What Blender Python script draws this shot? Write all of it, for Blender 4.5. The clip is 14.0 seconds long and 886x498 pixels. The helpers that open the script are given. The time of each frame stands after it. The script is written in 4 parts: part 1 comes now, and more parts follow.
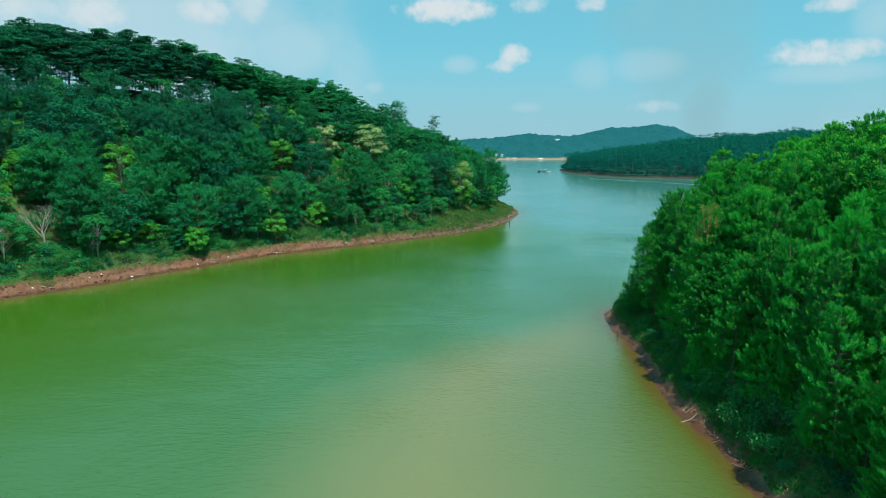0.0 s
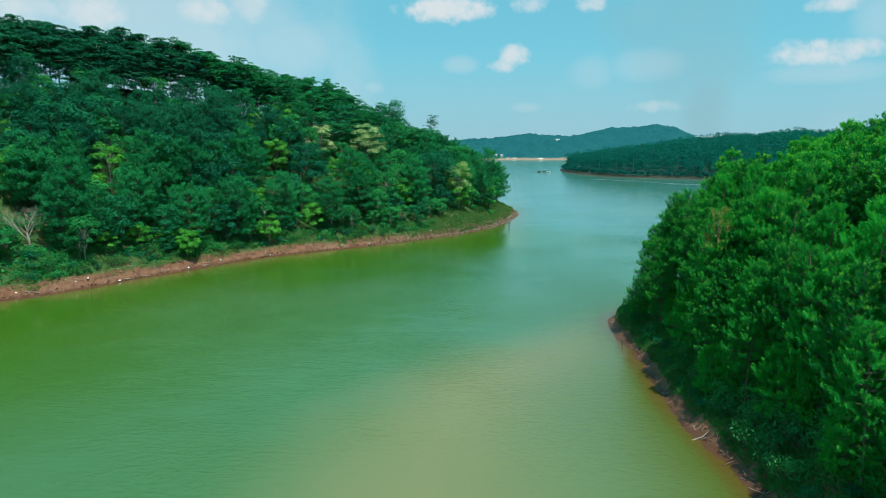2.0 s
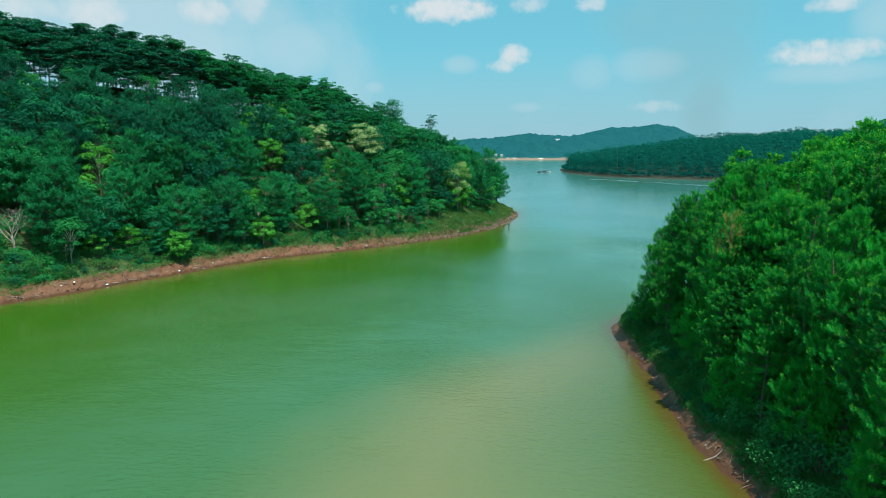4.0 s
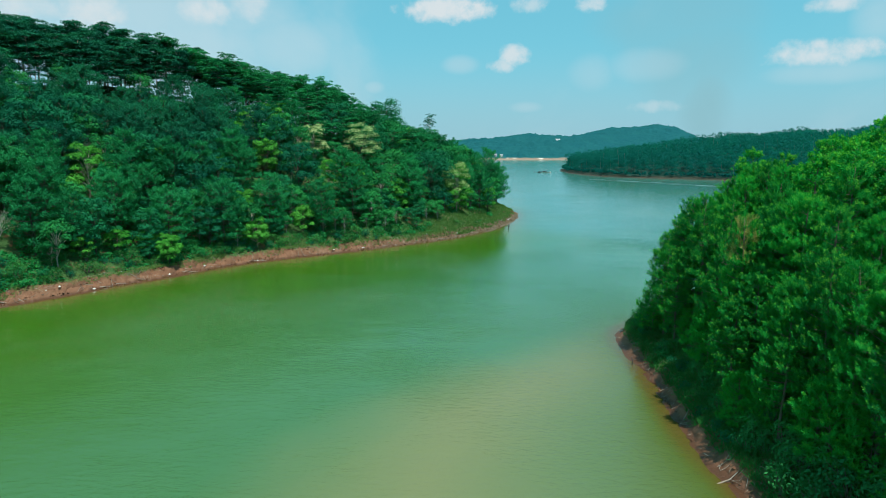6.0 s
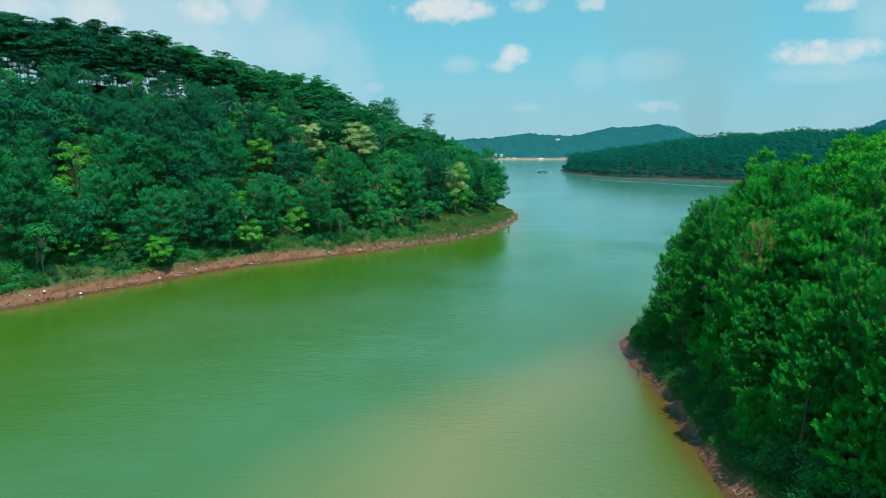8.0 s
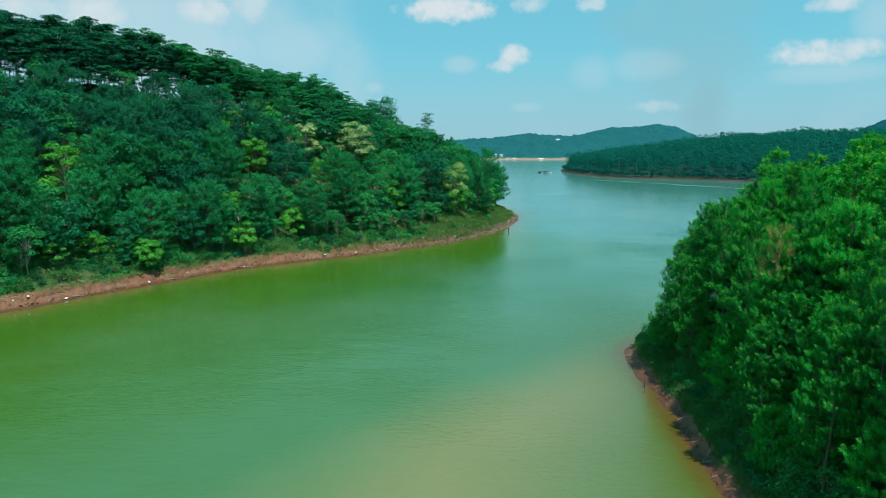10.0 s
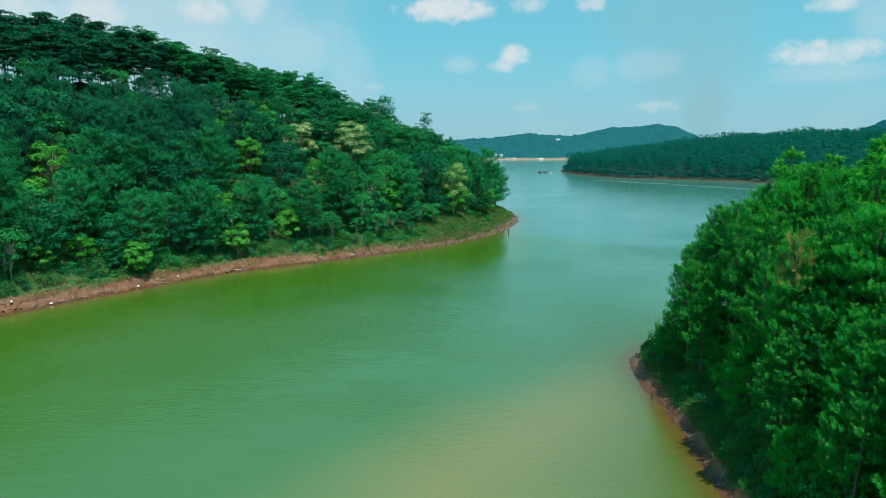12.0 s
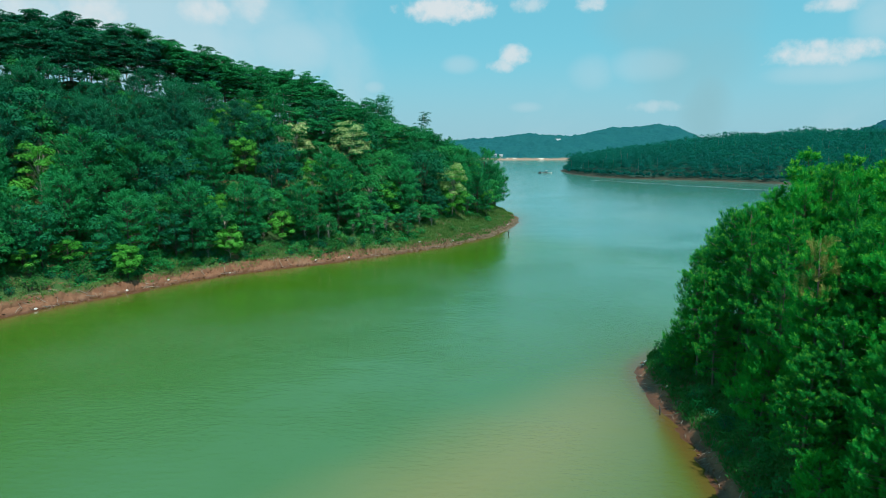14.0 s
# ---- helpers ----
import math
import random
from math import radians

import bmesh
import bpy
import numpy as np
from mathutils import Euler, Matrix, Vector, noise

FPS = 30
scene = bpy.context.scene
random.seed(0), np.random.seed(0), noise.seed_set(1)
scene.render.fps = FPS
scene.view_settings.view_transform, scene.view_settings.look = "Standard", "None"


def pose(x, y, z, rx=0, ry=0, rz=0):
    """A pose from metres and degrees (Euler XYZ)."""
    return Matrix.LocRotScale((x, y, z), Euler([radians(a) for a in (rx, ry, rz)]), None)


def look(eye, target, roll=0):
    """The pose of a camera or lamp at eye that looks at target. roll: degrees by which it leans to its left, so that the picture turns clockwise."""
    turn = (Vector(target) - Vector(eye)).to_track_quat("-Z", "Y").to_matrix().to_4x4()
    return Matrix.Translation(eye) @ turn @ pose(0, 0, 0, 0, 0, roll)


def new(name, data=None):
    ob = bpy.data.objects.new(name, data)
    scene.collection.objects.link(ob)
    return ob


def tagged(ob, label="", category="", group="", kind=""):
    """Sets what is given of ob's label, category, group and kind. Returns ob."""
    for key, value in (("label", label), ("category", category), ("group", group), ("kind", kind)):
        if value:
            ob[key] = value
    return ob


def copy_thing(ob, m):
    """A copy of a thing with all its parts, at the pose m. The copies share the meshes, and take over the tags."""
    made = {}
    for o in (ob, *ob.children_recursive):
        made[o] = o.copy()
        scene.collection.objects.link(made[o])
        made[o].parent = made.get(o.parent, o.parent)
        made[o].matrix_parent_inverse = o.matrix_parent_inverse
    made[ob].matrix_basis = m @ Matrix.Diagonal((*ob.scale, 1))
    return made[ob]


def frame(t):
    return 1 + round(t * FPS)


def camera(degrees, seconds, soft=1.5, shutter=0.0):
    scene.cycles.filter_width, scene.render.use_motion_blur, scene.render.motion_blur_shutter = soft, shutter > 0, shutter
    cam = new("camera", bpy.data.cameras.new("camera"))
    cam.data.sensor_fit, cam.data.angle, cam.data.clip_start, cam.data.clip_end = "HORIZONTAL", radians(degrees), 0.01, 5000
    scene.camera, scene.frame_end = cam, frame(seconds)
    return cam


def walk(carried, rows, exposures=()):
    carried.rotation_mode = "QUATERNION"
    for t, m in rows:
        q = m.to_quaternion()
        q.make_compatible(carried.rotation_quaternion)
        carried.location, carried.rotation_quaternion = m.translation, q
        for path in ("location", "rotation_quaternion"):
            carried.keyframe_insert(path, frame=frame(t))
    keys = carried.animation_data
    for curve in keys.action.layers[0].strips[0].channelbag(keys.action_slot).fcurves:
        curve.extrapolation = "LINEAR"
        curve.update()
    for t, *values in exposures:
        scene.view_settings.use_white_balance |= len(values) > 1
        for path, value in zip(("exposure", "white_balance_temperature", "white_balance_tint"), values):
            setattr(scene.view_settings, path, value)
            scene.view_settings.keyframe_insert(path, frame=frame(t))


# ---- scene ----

# ---------------------------------------------------------------- camera
cam = camera(70.0, 14.0, 0.6)
rows = []
for i in range(29):
    t = 0.5 * i
    bow = t * (t - 14) / 49
    rows.append((t, pose(-0.0736 * bow, 1.7626 * t - 0.2827 * bow, 25 - 0.0903 * t / 14 + 0.0393 * bow, 90 - 9.302, 0, 6.411)))
walk(cam, rows, [(0, 0.0), (14, 0.0)])

# ---------------------------------------------------------------- sky and sun
SUN_AZ, SUN_EL = 138.0, 69.0          # degrees clockwise from ahead (+y), and above the horizon
SUN_POWER, SKY_POWER = 5.0, 0.115


def heading(az, el):
    a, e = radians(az), radians(el)
    return Vector((math.sin(a) * math.cos(e), math.cos(a) * math.cos(e), math.sin(e)))


class Nodes:
    """Short hand for building node trees."""

    def __init__(self, tree):
        self.tree = tree
        tree.nodes.clear()

    def add(self, kind):
        return self.tree.nodes.new(kind)

    def link(self, a, b):
        self.tree.links.new(a, b)

    def put(self, socket, v):
        if isinstance(v, bpy.types.NodeSocket):
            self.link(v, socket)
        else:
            socket.default_value = v

    def math(self, op, a, b=0.0, c=0.0, clamp=False):
        n = self.add("ShaderNodeMath")
        n.operation, n.use_clamp = op, clamp
        for s, v in zip(n.inputs, (a, b, c)):
            self.put(s, v)
        return n.outputs[0]

    def vec(self, op, a, b=(0, 0, 0)):
        n = self.add("ShaderNodeVectorMath")
        n.operation = op
        self.put(n.inputs[0], a)
        self.put(n.inputs[1], b)
        return n.outputs["Value"] if op == "DOT_PRODUCT" else n.outputs[0]

    def noise(self, vector, scale, detail=4.0, rough=0.55, distort=0.0):
        n = self.add("ShaderNodeTexNoise")
        self.put(n.inputs["Vector"], vector)
        n.inputs["Scale"].default_value = scale
        n.inputs["Detail"].default_value = detail
        n.inputs["Roughness"].default_value = rough
        n.inputs["Distortion"].default_value = distort
        return n.outputs["Fac"]

    def step(self, v, lo, hi, a=0.0, b=1.0):
        n = self.add("ShaderNodeMapRange")
        n.interpolation_type = "SMOOTHSTEP"
        self.put(n.inputs[0], v)
        for k, x in enumerate((lo, hi, a, b)):
            n.inputs[1 + k].default_value = x
        return n.outputs[0]

    def mix(self, f, a, b, blend="MIX"):
        n = self.add("ShaderNodeMix")
        n.data_type, n.blend_type = "RGBA", blend
        self.put(n.inputs[0], f)
        self.put(n.inputs[6], a if isinstance(a, bpy.types.NodeSocket) else (*a, 1))
        self.put(n.inputs[7], b if isinstance(b, bpy.types.NodeSocket) else (*b, 1))
        return n.outputs[2]


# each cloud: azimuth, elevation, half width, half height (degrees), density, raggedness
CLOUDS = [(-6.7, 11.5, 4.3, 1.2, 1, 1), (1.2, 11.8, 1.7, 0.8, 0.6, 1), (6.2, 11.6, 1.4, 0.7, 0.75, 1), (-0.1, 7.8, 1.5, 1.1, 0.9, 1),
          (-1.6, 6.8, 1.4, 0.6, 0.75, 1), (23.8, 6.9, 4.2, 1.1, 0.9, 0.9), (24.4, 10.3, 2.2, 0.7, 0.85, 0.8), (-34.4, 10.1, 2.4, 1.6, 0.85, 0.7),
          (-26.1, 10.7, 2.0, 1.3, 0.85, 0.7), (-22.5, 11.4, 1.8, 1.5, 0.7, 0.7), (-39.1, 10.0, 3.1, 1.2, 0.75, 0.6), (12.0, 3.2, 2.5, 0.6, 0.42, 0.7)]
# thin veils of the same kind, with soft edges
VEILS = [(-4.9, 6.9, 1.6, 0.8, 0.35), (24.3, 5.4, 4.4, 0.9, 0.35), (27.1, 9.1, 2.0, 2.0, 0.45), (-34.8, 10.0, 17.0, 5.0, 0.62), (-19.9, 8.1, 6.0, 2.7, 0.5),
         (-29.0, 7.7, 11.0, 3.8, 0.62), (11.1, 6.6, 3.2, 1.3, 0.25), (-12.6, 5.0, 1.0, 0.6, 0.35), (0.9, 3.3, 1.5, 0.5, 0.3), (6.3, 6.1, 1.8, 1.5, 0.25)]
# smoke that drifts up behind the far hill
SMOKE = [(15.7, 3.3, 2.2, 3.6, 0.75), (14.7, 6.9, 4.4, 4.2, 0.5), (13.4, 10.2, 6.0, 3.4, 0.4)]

world = bpy.data.worlds.new("sky")
scene.world = world
world.use_nodes = True
w = Nodes(world.node_tree)
sky = w.add("ShaderNodeTexSky")
sky.sky_type, sky.sun_disc = "NISHITA", False
sky.sun_elevation, sky.sun_rotation = radians(SUN_EL), radians(SUN_AZ)
sky.air_density, sky.dust_density, sky.ozone_density, sky.altitude = 1.0, 1.0, 1.5, 1400
ray = w.add("ShaderNodeTexCoord").outputs["Generated"]
tint = w.mix(1.0, sky.outputs[0], (0.78, 1.04, 0.95), "MULTIPLY")
tint = w.mix(0.70, tint, (1.45, 5.45, 6.75))      # thin high haze
rise_ = w.add("ShaderNodeSeparateXYZ")
w.link(ray, rise_.inputs[0])
tint = w.mix(w.step(rise_.outputs[2], 0.0, 0.16, 0.75, 0.0), tint, (2.75, 4.65, 5.6))      # paler towards the horizon
wisp = w.noise(ray, 22.0, 7.0, 0.55, 0.2)
fine = w.noise(ray, 70.0, 4.0, 0.55)
rag = w.math("ADD", w.math("MULTIPLY", w.math("SUBTRACT", wisp, 0.5), 3.0), w.math("MULTIPLY", w.math("SUBTRACT", fine, 0.5), 1.5))
drift = w.math("MULTIPLY", w.math("SUBTRACT", w.noise(ray, 9.0, 4.0, 0.5, 0.3), 0.5), 1.7)


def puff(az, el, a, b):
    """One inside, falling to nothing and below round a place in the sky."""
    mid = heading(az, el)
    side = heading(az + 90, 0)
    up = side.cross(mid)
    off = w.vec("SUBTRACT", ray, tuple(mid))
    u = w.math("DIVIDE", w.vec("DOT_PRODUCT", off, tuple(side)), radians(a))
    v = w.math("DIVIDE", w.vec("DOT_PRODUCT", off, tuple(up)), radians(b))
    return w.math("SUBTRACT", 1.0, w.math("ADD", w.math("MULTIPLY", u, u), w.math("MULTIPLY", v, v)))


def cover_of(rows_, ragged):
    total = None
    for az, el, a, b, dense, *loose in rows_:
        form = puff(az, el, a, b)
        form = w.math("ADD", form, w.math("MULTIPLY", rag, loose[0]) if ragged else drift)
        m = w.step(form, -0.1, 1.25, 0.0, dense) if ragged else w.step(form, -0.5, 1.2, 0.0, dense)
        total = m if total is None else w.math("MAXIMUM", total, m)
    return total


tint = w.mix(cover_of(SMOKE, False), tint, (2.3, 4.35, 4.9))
high = w.step(w.noise(ray, 3.0, 5.0, 0.6, 0.4), 0.50, 0.78, 0.0, 0.30)
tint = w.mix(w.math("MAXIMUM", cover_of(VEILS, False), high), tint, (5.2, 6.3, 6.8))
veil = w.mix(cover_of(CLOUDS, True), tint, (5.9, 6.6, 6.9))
back = w.add("ShaderNodeBackground")
w.link(veil, back.inputs[0])
back.inputs[1].default_value = SKY_POWER
w.link(back.outputs[0], w.add("ShaderNodeOutputWorld").inputs[0])

sun = new("sun", bpy.data.lights.new("sun", "SUN"))
sun.data.energy, sun.data.angle, sun.data.color = SUN_POWER, radians(0.53), (1.0, 0.95, 0.86)
sun.matrix_world = look(heading(SUN_AZ, SUN_EL) * 500, (0, 0, 0))


# ---------------------------------------------------------------- materials
def material(name):
    m = bpy.data.materials.new(name)
    m.use_nodes = True
    return m, Nodes(m.node_tree)


def finish(n, colour, rough=0.7, bump=None, strength=0.3, distance=0.05, metal=0.0, spec=0.5, through_light=0.0, leaf_tint=(1, 1, 1)):
    p = n.add("ShaderNodeBsdfPrincipled")
    n.put(p.inputs["Base Color"], colour if isinstance(colour, bpy.types.NodeSocket) else (*colour, 1))
    n.put(p.inputs["Roughness"], rough)
    p.inputs["Metallic"].default_value = metal
    p.inputs["Specular IOR Level"].default_value = spec
    if bump is not None:
        b = n.add("ShaderNodeBump")
        b.inputs["Strength"].default_value = strength
        b.inputs["Distance"].default_value = distance
        n.link(bump, b.inputs["Height"])
        n.link(b.outputs[0], p.inputs["Normal"])
    out = n.add("ShaderNodeOutputMaterial")
    if through_light:
        t = n.add("ShaderNodeBsdfTranslucent")
        n.put(t.inputs[0], n.mix(1.0, colour, leaf_tint, "MULTIPLY"))
        mx = n.add("ShaderNodeMixShader")
        mx.inputs[0].default_value = through_light
        n.link(p.outputs[0], mx.inputs[1])
        n.link(t.outputs[0], mx.inputs[2])
        n.link(mx.outputs[0], out.inputs[0])
    else:
        n.link(p.outputs[0], out.inputs[0])


def foliage(name, dark, light, odd=None, through_light=0.3, rough=0.55, single=0.24, patchy=0.35):
    """Leaves: a shade of its own for each tree and for each leaf, with an odd colour now and then."""
    m, n = material(name)
    tree = n.add("ShaderNodeObjectInfo").outputs["Random"]
    geo = n.add("ShaderNodeNewGeometry")
    leaf = geo.outputs["Random Per Island"]
    patch = n.noise(geo.outputs["Position"], patchy, 3.0)
    k = n.math("ADD", n.math("MULTIPLY", tree, 0.80), n.math("ADD", n.math("MULTIPLY", leaf, single), n.math("MULTIPLY", n.math("SUBTRACT", patch, 0.4), 0.6)), clamp=True)
    c = n.mix(k, dark, light)
    if odd:
        c = n.mix(n.step(leaf, 0.90, 0.97, 0, 0.8), c, odd)
    finish(n, c, max(rough, 0.6), spec=0.04, through_light=through_light, leaf_tint=(1.1, 1.6, 0.8))
    return m


def bark(name, dark, light):
    m, n = material(name)
    co = n.add("ShaderNodeTexCoord").outputs["Object"]
    st = n.add("ShaderNodeMapping")
    st.inputs["Scale"].default_value = (6, 6, 1.2)
    n.link(co, st.inputs[0])
    g = n.noise(st.outputs[0], 2.5, 6.0, 0.65)
    big = n.noise(co, 0.6, 3.0)
    finish(n, n.mix(n.math("MULTIPLY_ADD", g, 0.9, n.math("MULTIPLY", n.math("SUBTRACT", big, 0.5), 0.6), clamp=True), dark, light), 0.85, g, 0.7, 0.03)
    return m


PINE = foliage("pine_needles", (0.004, 0.125, 0.034), (0.018, 0.350, 0.045), None, 0.22, 0.5, 0.25, 1.1)
PINE_TIP = foliage("young_pine_shoots", (0.022, 0.280, 0.026), (0.130, 0.460, 0.045), None, 0.25, 0.5, 0.3, 1.1)
PINE_BROWN = foliage("browned_needles", (0.11, 0.140, 0.040), (0.27, 0.265, 0.085), (0.06, 0.20, 0.04), 0.25)
# blue added to this and the next three colours stands in for hill haze
PINE_HILL = foliage("hill_pine_needles", (0.005, 0.108, 0.044), (0.020, 0.250, 0.084), None, 0.18, 0.6, 0.4)
PINE_CREST = foliage("ridge_pine_needles", (0.005, 0.084, 0.060), (0.016, 0.175, 0.088), None, 0.20, 0.6, 0.4)
LEAF_DARK = foliage("dark_broad_leaves", (0.003, 0.078, 0.052), (0.013, 0.190, 0.074), None, 0.14, 0.6, 0.4)
LEAF_MID = foliage("green_broad_leaves", (0.005, 0.098, 0.034), (0.026, 0.275, 0.072), (0.05, 0.29, 0.05), 0.16, 0.6, 0.4)
LEAF_LIME = foliage("light_green_leaves", (0.026, 0.230, 0.026), (0.088, 0.375, 0.055), (0.13, 0.36, 0.07), 0.20, 0.6, 0.4)
LEAF_PALE = foliage("cream_flowering_leaves", (0.20, 0.36, 0.12), (0.48, 0.54, 0.28), (0.05, 0.22, 0.05), 0.3)
LEAF_SHRUB = foliage("shrub_leaves", (0.012, 0.120, 0.034), (0.060, 0.260, 0.060), (0.16, 0.18, 0.06), 0.25)
LEAF_GREY = foliage("grey_green_shrub_leaves", (0.018, 0.170, 0.060), (0.062, 0.330, 0.090), None, 0.25)
GRASS = foliage("bank_grass", (0.060, 0.190, 0.048), (0.19, 0.31, 0.10), (0.30, 0.25, 0.11), 0.3)
# far woods: distance haze put into the leaf colours as blue and teal
FAR_LEAF = foliage("hazed_far_wood_leaves", (0.004, 0.112, 0.112), (0.010, 0.175, 0.156), None, 0.45, 0.7, 0.25, 0.06)
HILL_LEAF = foliage("hazed_distant_wood_leaves", (0.005, 0.082, 0.122), (0.022, 0.168, 0.172), None, 0.3, 0.8, 0.1, 0.022)
BARK = bark("pine_bark", (0.07, 0.062, 0.048), (0.20, 0.18, 0.14))
# bark with the shade inside the hill trees' crowns darkened into its colour
BARK_DARK = bark("dark_shaded_bark", (0.025, 0.028, 0.020), (0.085, 0.080, 0.055))
BARK_PALE = bark("pale_bark", (0.22, 0.21, 0.17), (0.50, 0.48, 0.42))
DEADWOOD = bark("weathered_dead_wood", (0.16, 0.13, 0.10), (0.42, 0.37, 0.30))


def ground_material():
    m, n = material("ground_earth_and_litter")
    geo = n.add("ShaderNodeNewGeometry")
    pos = geo.outputs["Position"]
    z = n.add("ShaderNodeSeparateXYZ")
    n.link(pos, z.inputs[0])
    broad = n.noise(pos, 0.09, 4.0)
    mid = n.noise(pos, 0.6, 5.0, 0.6)
    grain = n.noise(pos, 4.0, 6.0, 0.65)
    clay = n.mix(n.math("MULTIPLY_ADD", mid, 1.1, -0.05, clamp=True), (0.105, 0.043, 0.023), (0.27, 0.140, 0.080))
    clay = n.mix(n.step(grain, 0.52, 0.74, 0, 0.5), clay, (0.36, 0.22, 0.135))
    clay = n.mix(n.step(broad, 0.52, 0.62, 0, 0.5), clay, (0.24, 0.155, 0.10))
    wet = n.step(n.math("ADD", z.outputs[2], n.math("MULTIPLY", mid, 0.25)), 0.15, 0.68)
    clay = n.mix(wet, (0.085, 0.038, 0.018), clay)
    mid_shore = n.math("MULTIPLY", n.step(z.outputs[1], 330, 400), n.step(z.outputs[1], 800, 900, 1.0, 0.0))
    clay = n.mix(n.math("MULTIPLY", mid_shore, 0.92), clay, n.mix(n.step(broad, 0.5, 0.62), (0.026, 0.040, 0.028), (0.050, 0.044, 0.030)))
    point = n.math("MULTIPLY", n.step(z.outputs[1], 150, 195), n.step(z.outputs[1], 300, 330, 1.0, 0.0))
    clay = n.mix(n.math("MULTIPLY", point, 0.86), clay, n.mix(grain, (0.050, 0.042, 0.022), (0.150, 0.115, 0.065)))
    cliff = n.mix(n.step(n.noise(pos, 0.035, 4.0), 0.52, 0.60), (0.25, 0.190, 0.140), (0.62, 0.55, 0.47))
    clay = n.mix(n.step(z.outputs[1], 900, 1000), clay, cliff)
    moss = n.mix(n.math("MULTIPLY_ADD", grain, 1.4, -0.2, clamp=True), (0.018, 0.070, 0.020), (0.060, 0.140, 0.035))
    litter = n.mix(n.math("MULTIPLY", n.step(mid, 0.52, 0.64), n.step(z.outputs[1], 300, 340, 1, 0)), moss, (0.135, 0.085, 0.036))
    level = n.math("ADD", z.outputs[2], n.math("MULTIPLY", n.math("SUBTRACT", mid, 0.5), 2.6))
    level = n.math("ADD", level, n.math("MULTIPLY", n.math("SUBTRACT", broad, 0.5), 3.6))
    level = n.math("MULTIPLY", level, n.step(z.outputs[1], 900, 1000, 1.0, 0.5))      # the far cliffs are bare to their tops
    # haze painted in: litter turns teal on the farther shores
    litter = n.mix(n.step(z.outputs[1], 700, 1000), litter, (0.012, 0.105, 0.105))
    litter = n.mix(n.math("MULTIPLY", mid_shore, 0.95), litter, (0.010, 0.062, 0.050))
    c = n.mix(n.step(level, 1.12, 1.9), clay, litter)
    finish(n, c, n.math("MULTIPLY_ADD", wet, 0.45, 0.45), n.math("ADD", n.math("MULTIPLY", mid, 0.7), n.math("MULTIPLY", grain, 0.3)), 0.8, 0.35, spec=0.3)
    return m


def water_material():
    m, n = material("turbid_lake_water")
    pos = n.add("ShaderNodeNewGeometry").outputs["Position"]
    q = n.add("ShaderNodeSeparateXYZ")
    n.link(pos, q.inputs[0])
    x, y = q.outputs[0], q.outputs[1]
    drift = n.noise(pos, 0.035, 4.0, 0.55, 0.4)
    # silt drifting off the headland: a tongue that widens towards the south
    run = n.math("MAXIMUM", n.math("SUBTRACT", y, 56.9), 0.0)
    edge = n.math("MULTIPLY_ADD", run, n.math("MULTIPLY_ADD", run, 0.0108, 0.32), -17.7)
    edge = n.math("ADD", edge, n.math("MULTIPLY", n.math("SUBTRACT", drift, 0.5), 12.0))
    silt = n.step(n.math("SUBTRACT", x, edge), -6.0, 12.0)
    silt = n.math("MULTIPLY", silt, n.step(n.math("SUBTRACT", x, edge), 9.0, 27.0, 1.0, 0.42))
    silt = n.math("MULTIPLY", silt, n.step(n.math("ADD", y, n.math("MULTIPLY", drift, 20.0)), 104.0, 134.0, 1.0, 0.0))
    # painted reflections: hill's green on the still bay below, sky's blue on open lake
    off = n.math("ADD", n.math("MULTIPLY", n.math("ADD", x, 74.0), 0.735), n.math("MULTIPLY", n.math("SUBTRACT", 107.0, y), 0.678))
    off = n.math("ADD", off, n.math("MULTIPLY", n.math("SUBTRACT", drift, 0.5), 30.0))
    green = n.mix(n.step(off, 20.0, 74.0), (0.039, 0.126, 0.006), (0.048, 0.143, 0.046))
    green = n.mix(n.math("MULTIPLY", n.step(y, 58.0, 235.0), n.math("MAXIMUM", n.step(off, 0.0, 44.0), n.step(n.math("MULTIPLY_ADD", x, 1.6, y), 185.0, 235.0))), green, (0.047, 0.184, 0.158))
    green = n.mix(n.step(drift, 0.40, 0.7, 0.0, 0.35), green, (0.055, 0.160, 0.050))
    c = n.mix(n.math("MULTIPLY", silt, 0.72), green, (0.205, 0.195, 0.078))
    shore = n.add("ShaderNodeAttribute")
    shore.attribute_name = "shallow"
    shore = shore.outputs["Fac"]
    # olive shallows, with the bank trees' dark reflection put into the colour too
    c = n.mix(n.math("MULTIPLY", shore, 0.9), c, (0.060, 0.092, 0.007))
    c = n.mix(n.step(shore, 0.68, 0.99, 0.0, 0.75), c, (0.105, 0.055, 0.016))      # clay showing through at the very edge
    stretch = n.add("ShaderNodeMapping")
    stretch.inputs["Rotation"].default_value = (0, 0, radians(-12))
    stretch.inputs["Scale"].default_value = (0.55, 1.0, 1.0)
    n.link(pos, stretch.inputs[0])
    ripple = n.noise(stretch.outputs[0], 1.9, 5.0, 0.68, 0.3)
    swell = n.noise(stretch.outputs[0], 0.22, 3.0)
    gust = n.step(n.noise(pos, 0.025, 3.0), 0.38, 0.60, 0.30, 1.25)
    gust = n.math("MULTIPLY", gust, n.step(off, 4.0, 34.0, 0.25, 1.0))      # sheltered under the hill
    finish(n, c, 0.13, n.math("ADD", n.math("MULTIPLY", n.math("MULTIPLY", ripple, gust), 0.34), n.math("MULTIPLY", swell, 0.35)), 0.7, 0.34, spec=0.5)
    return m


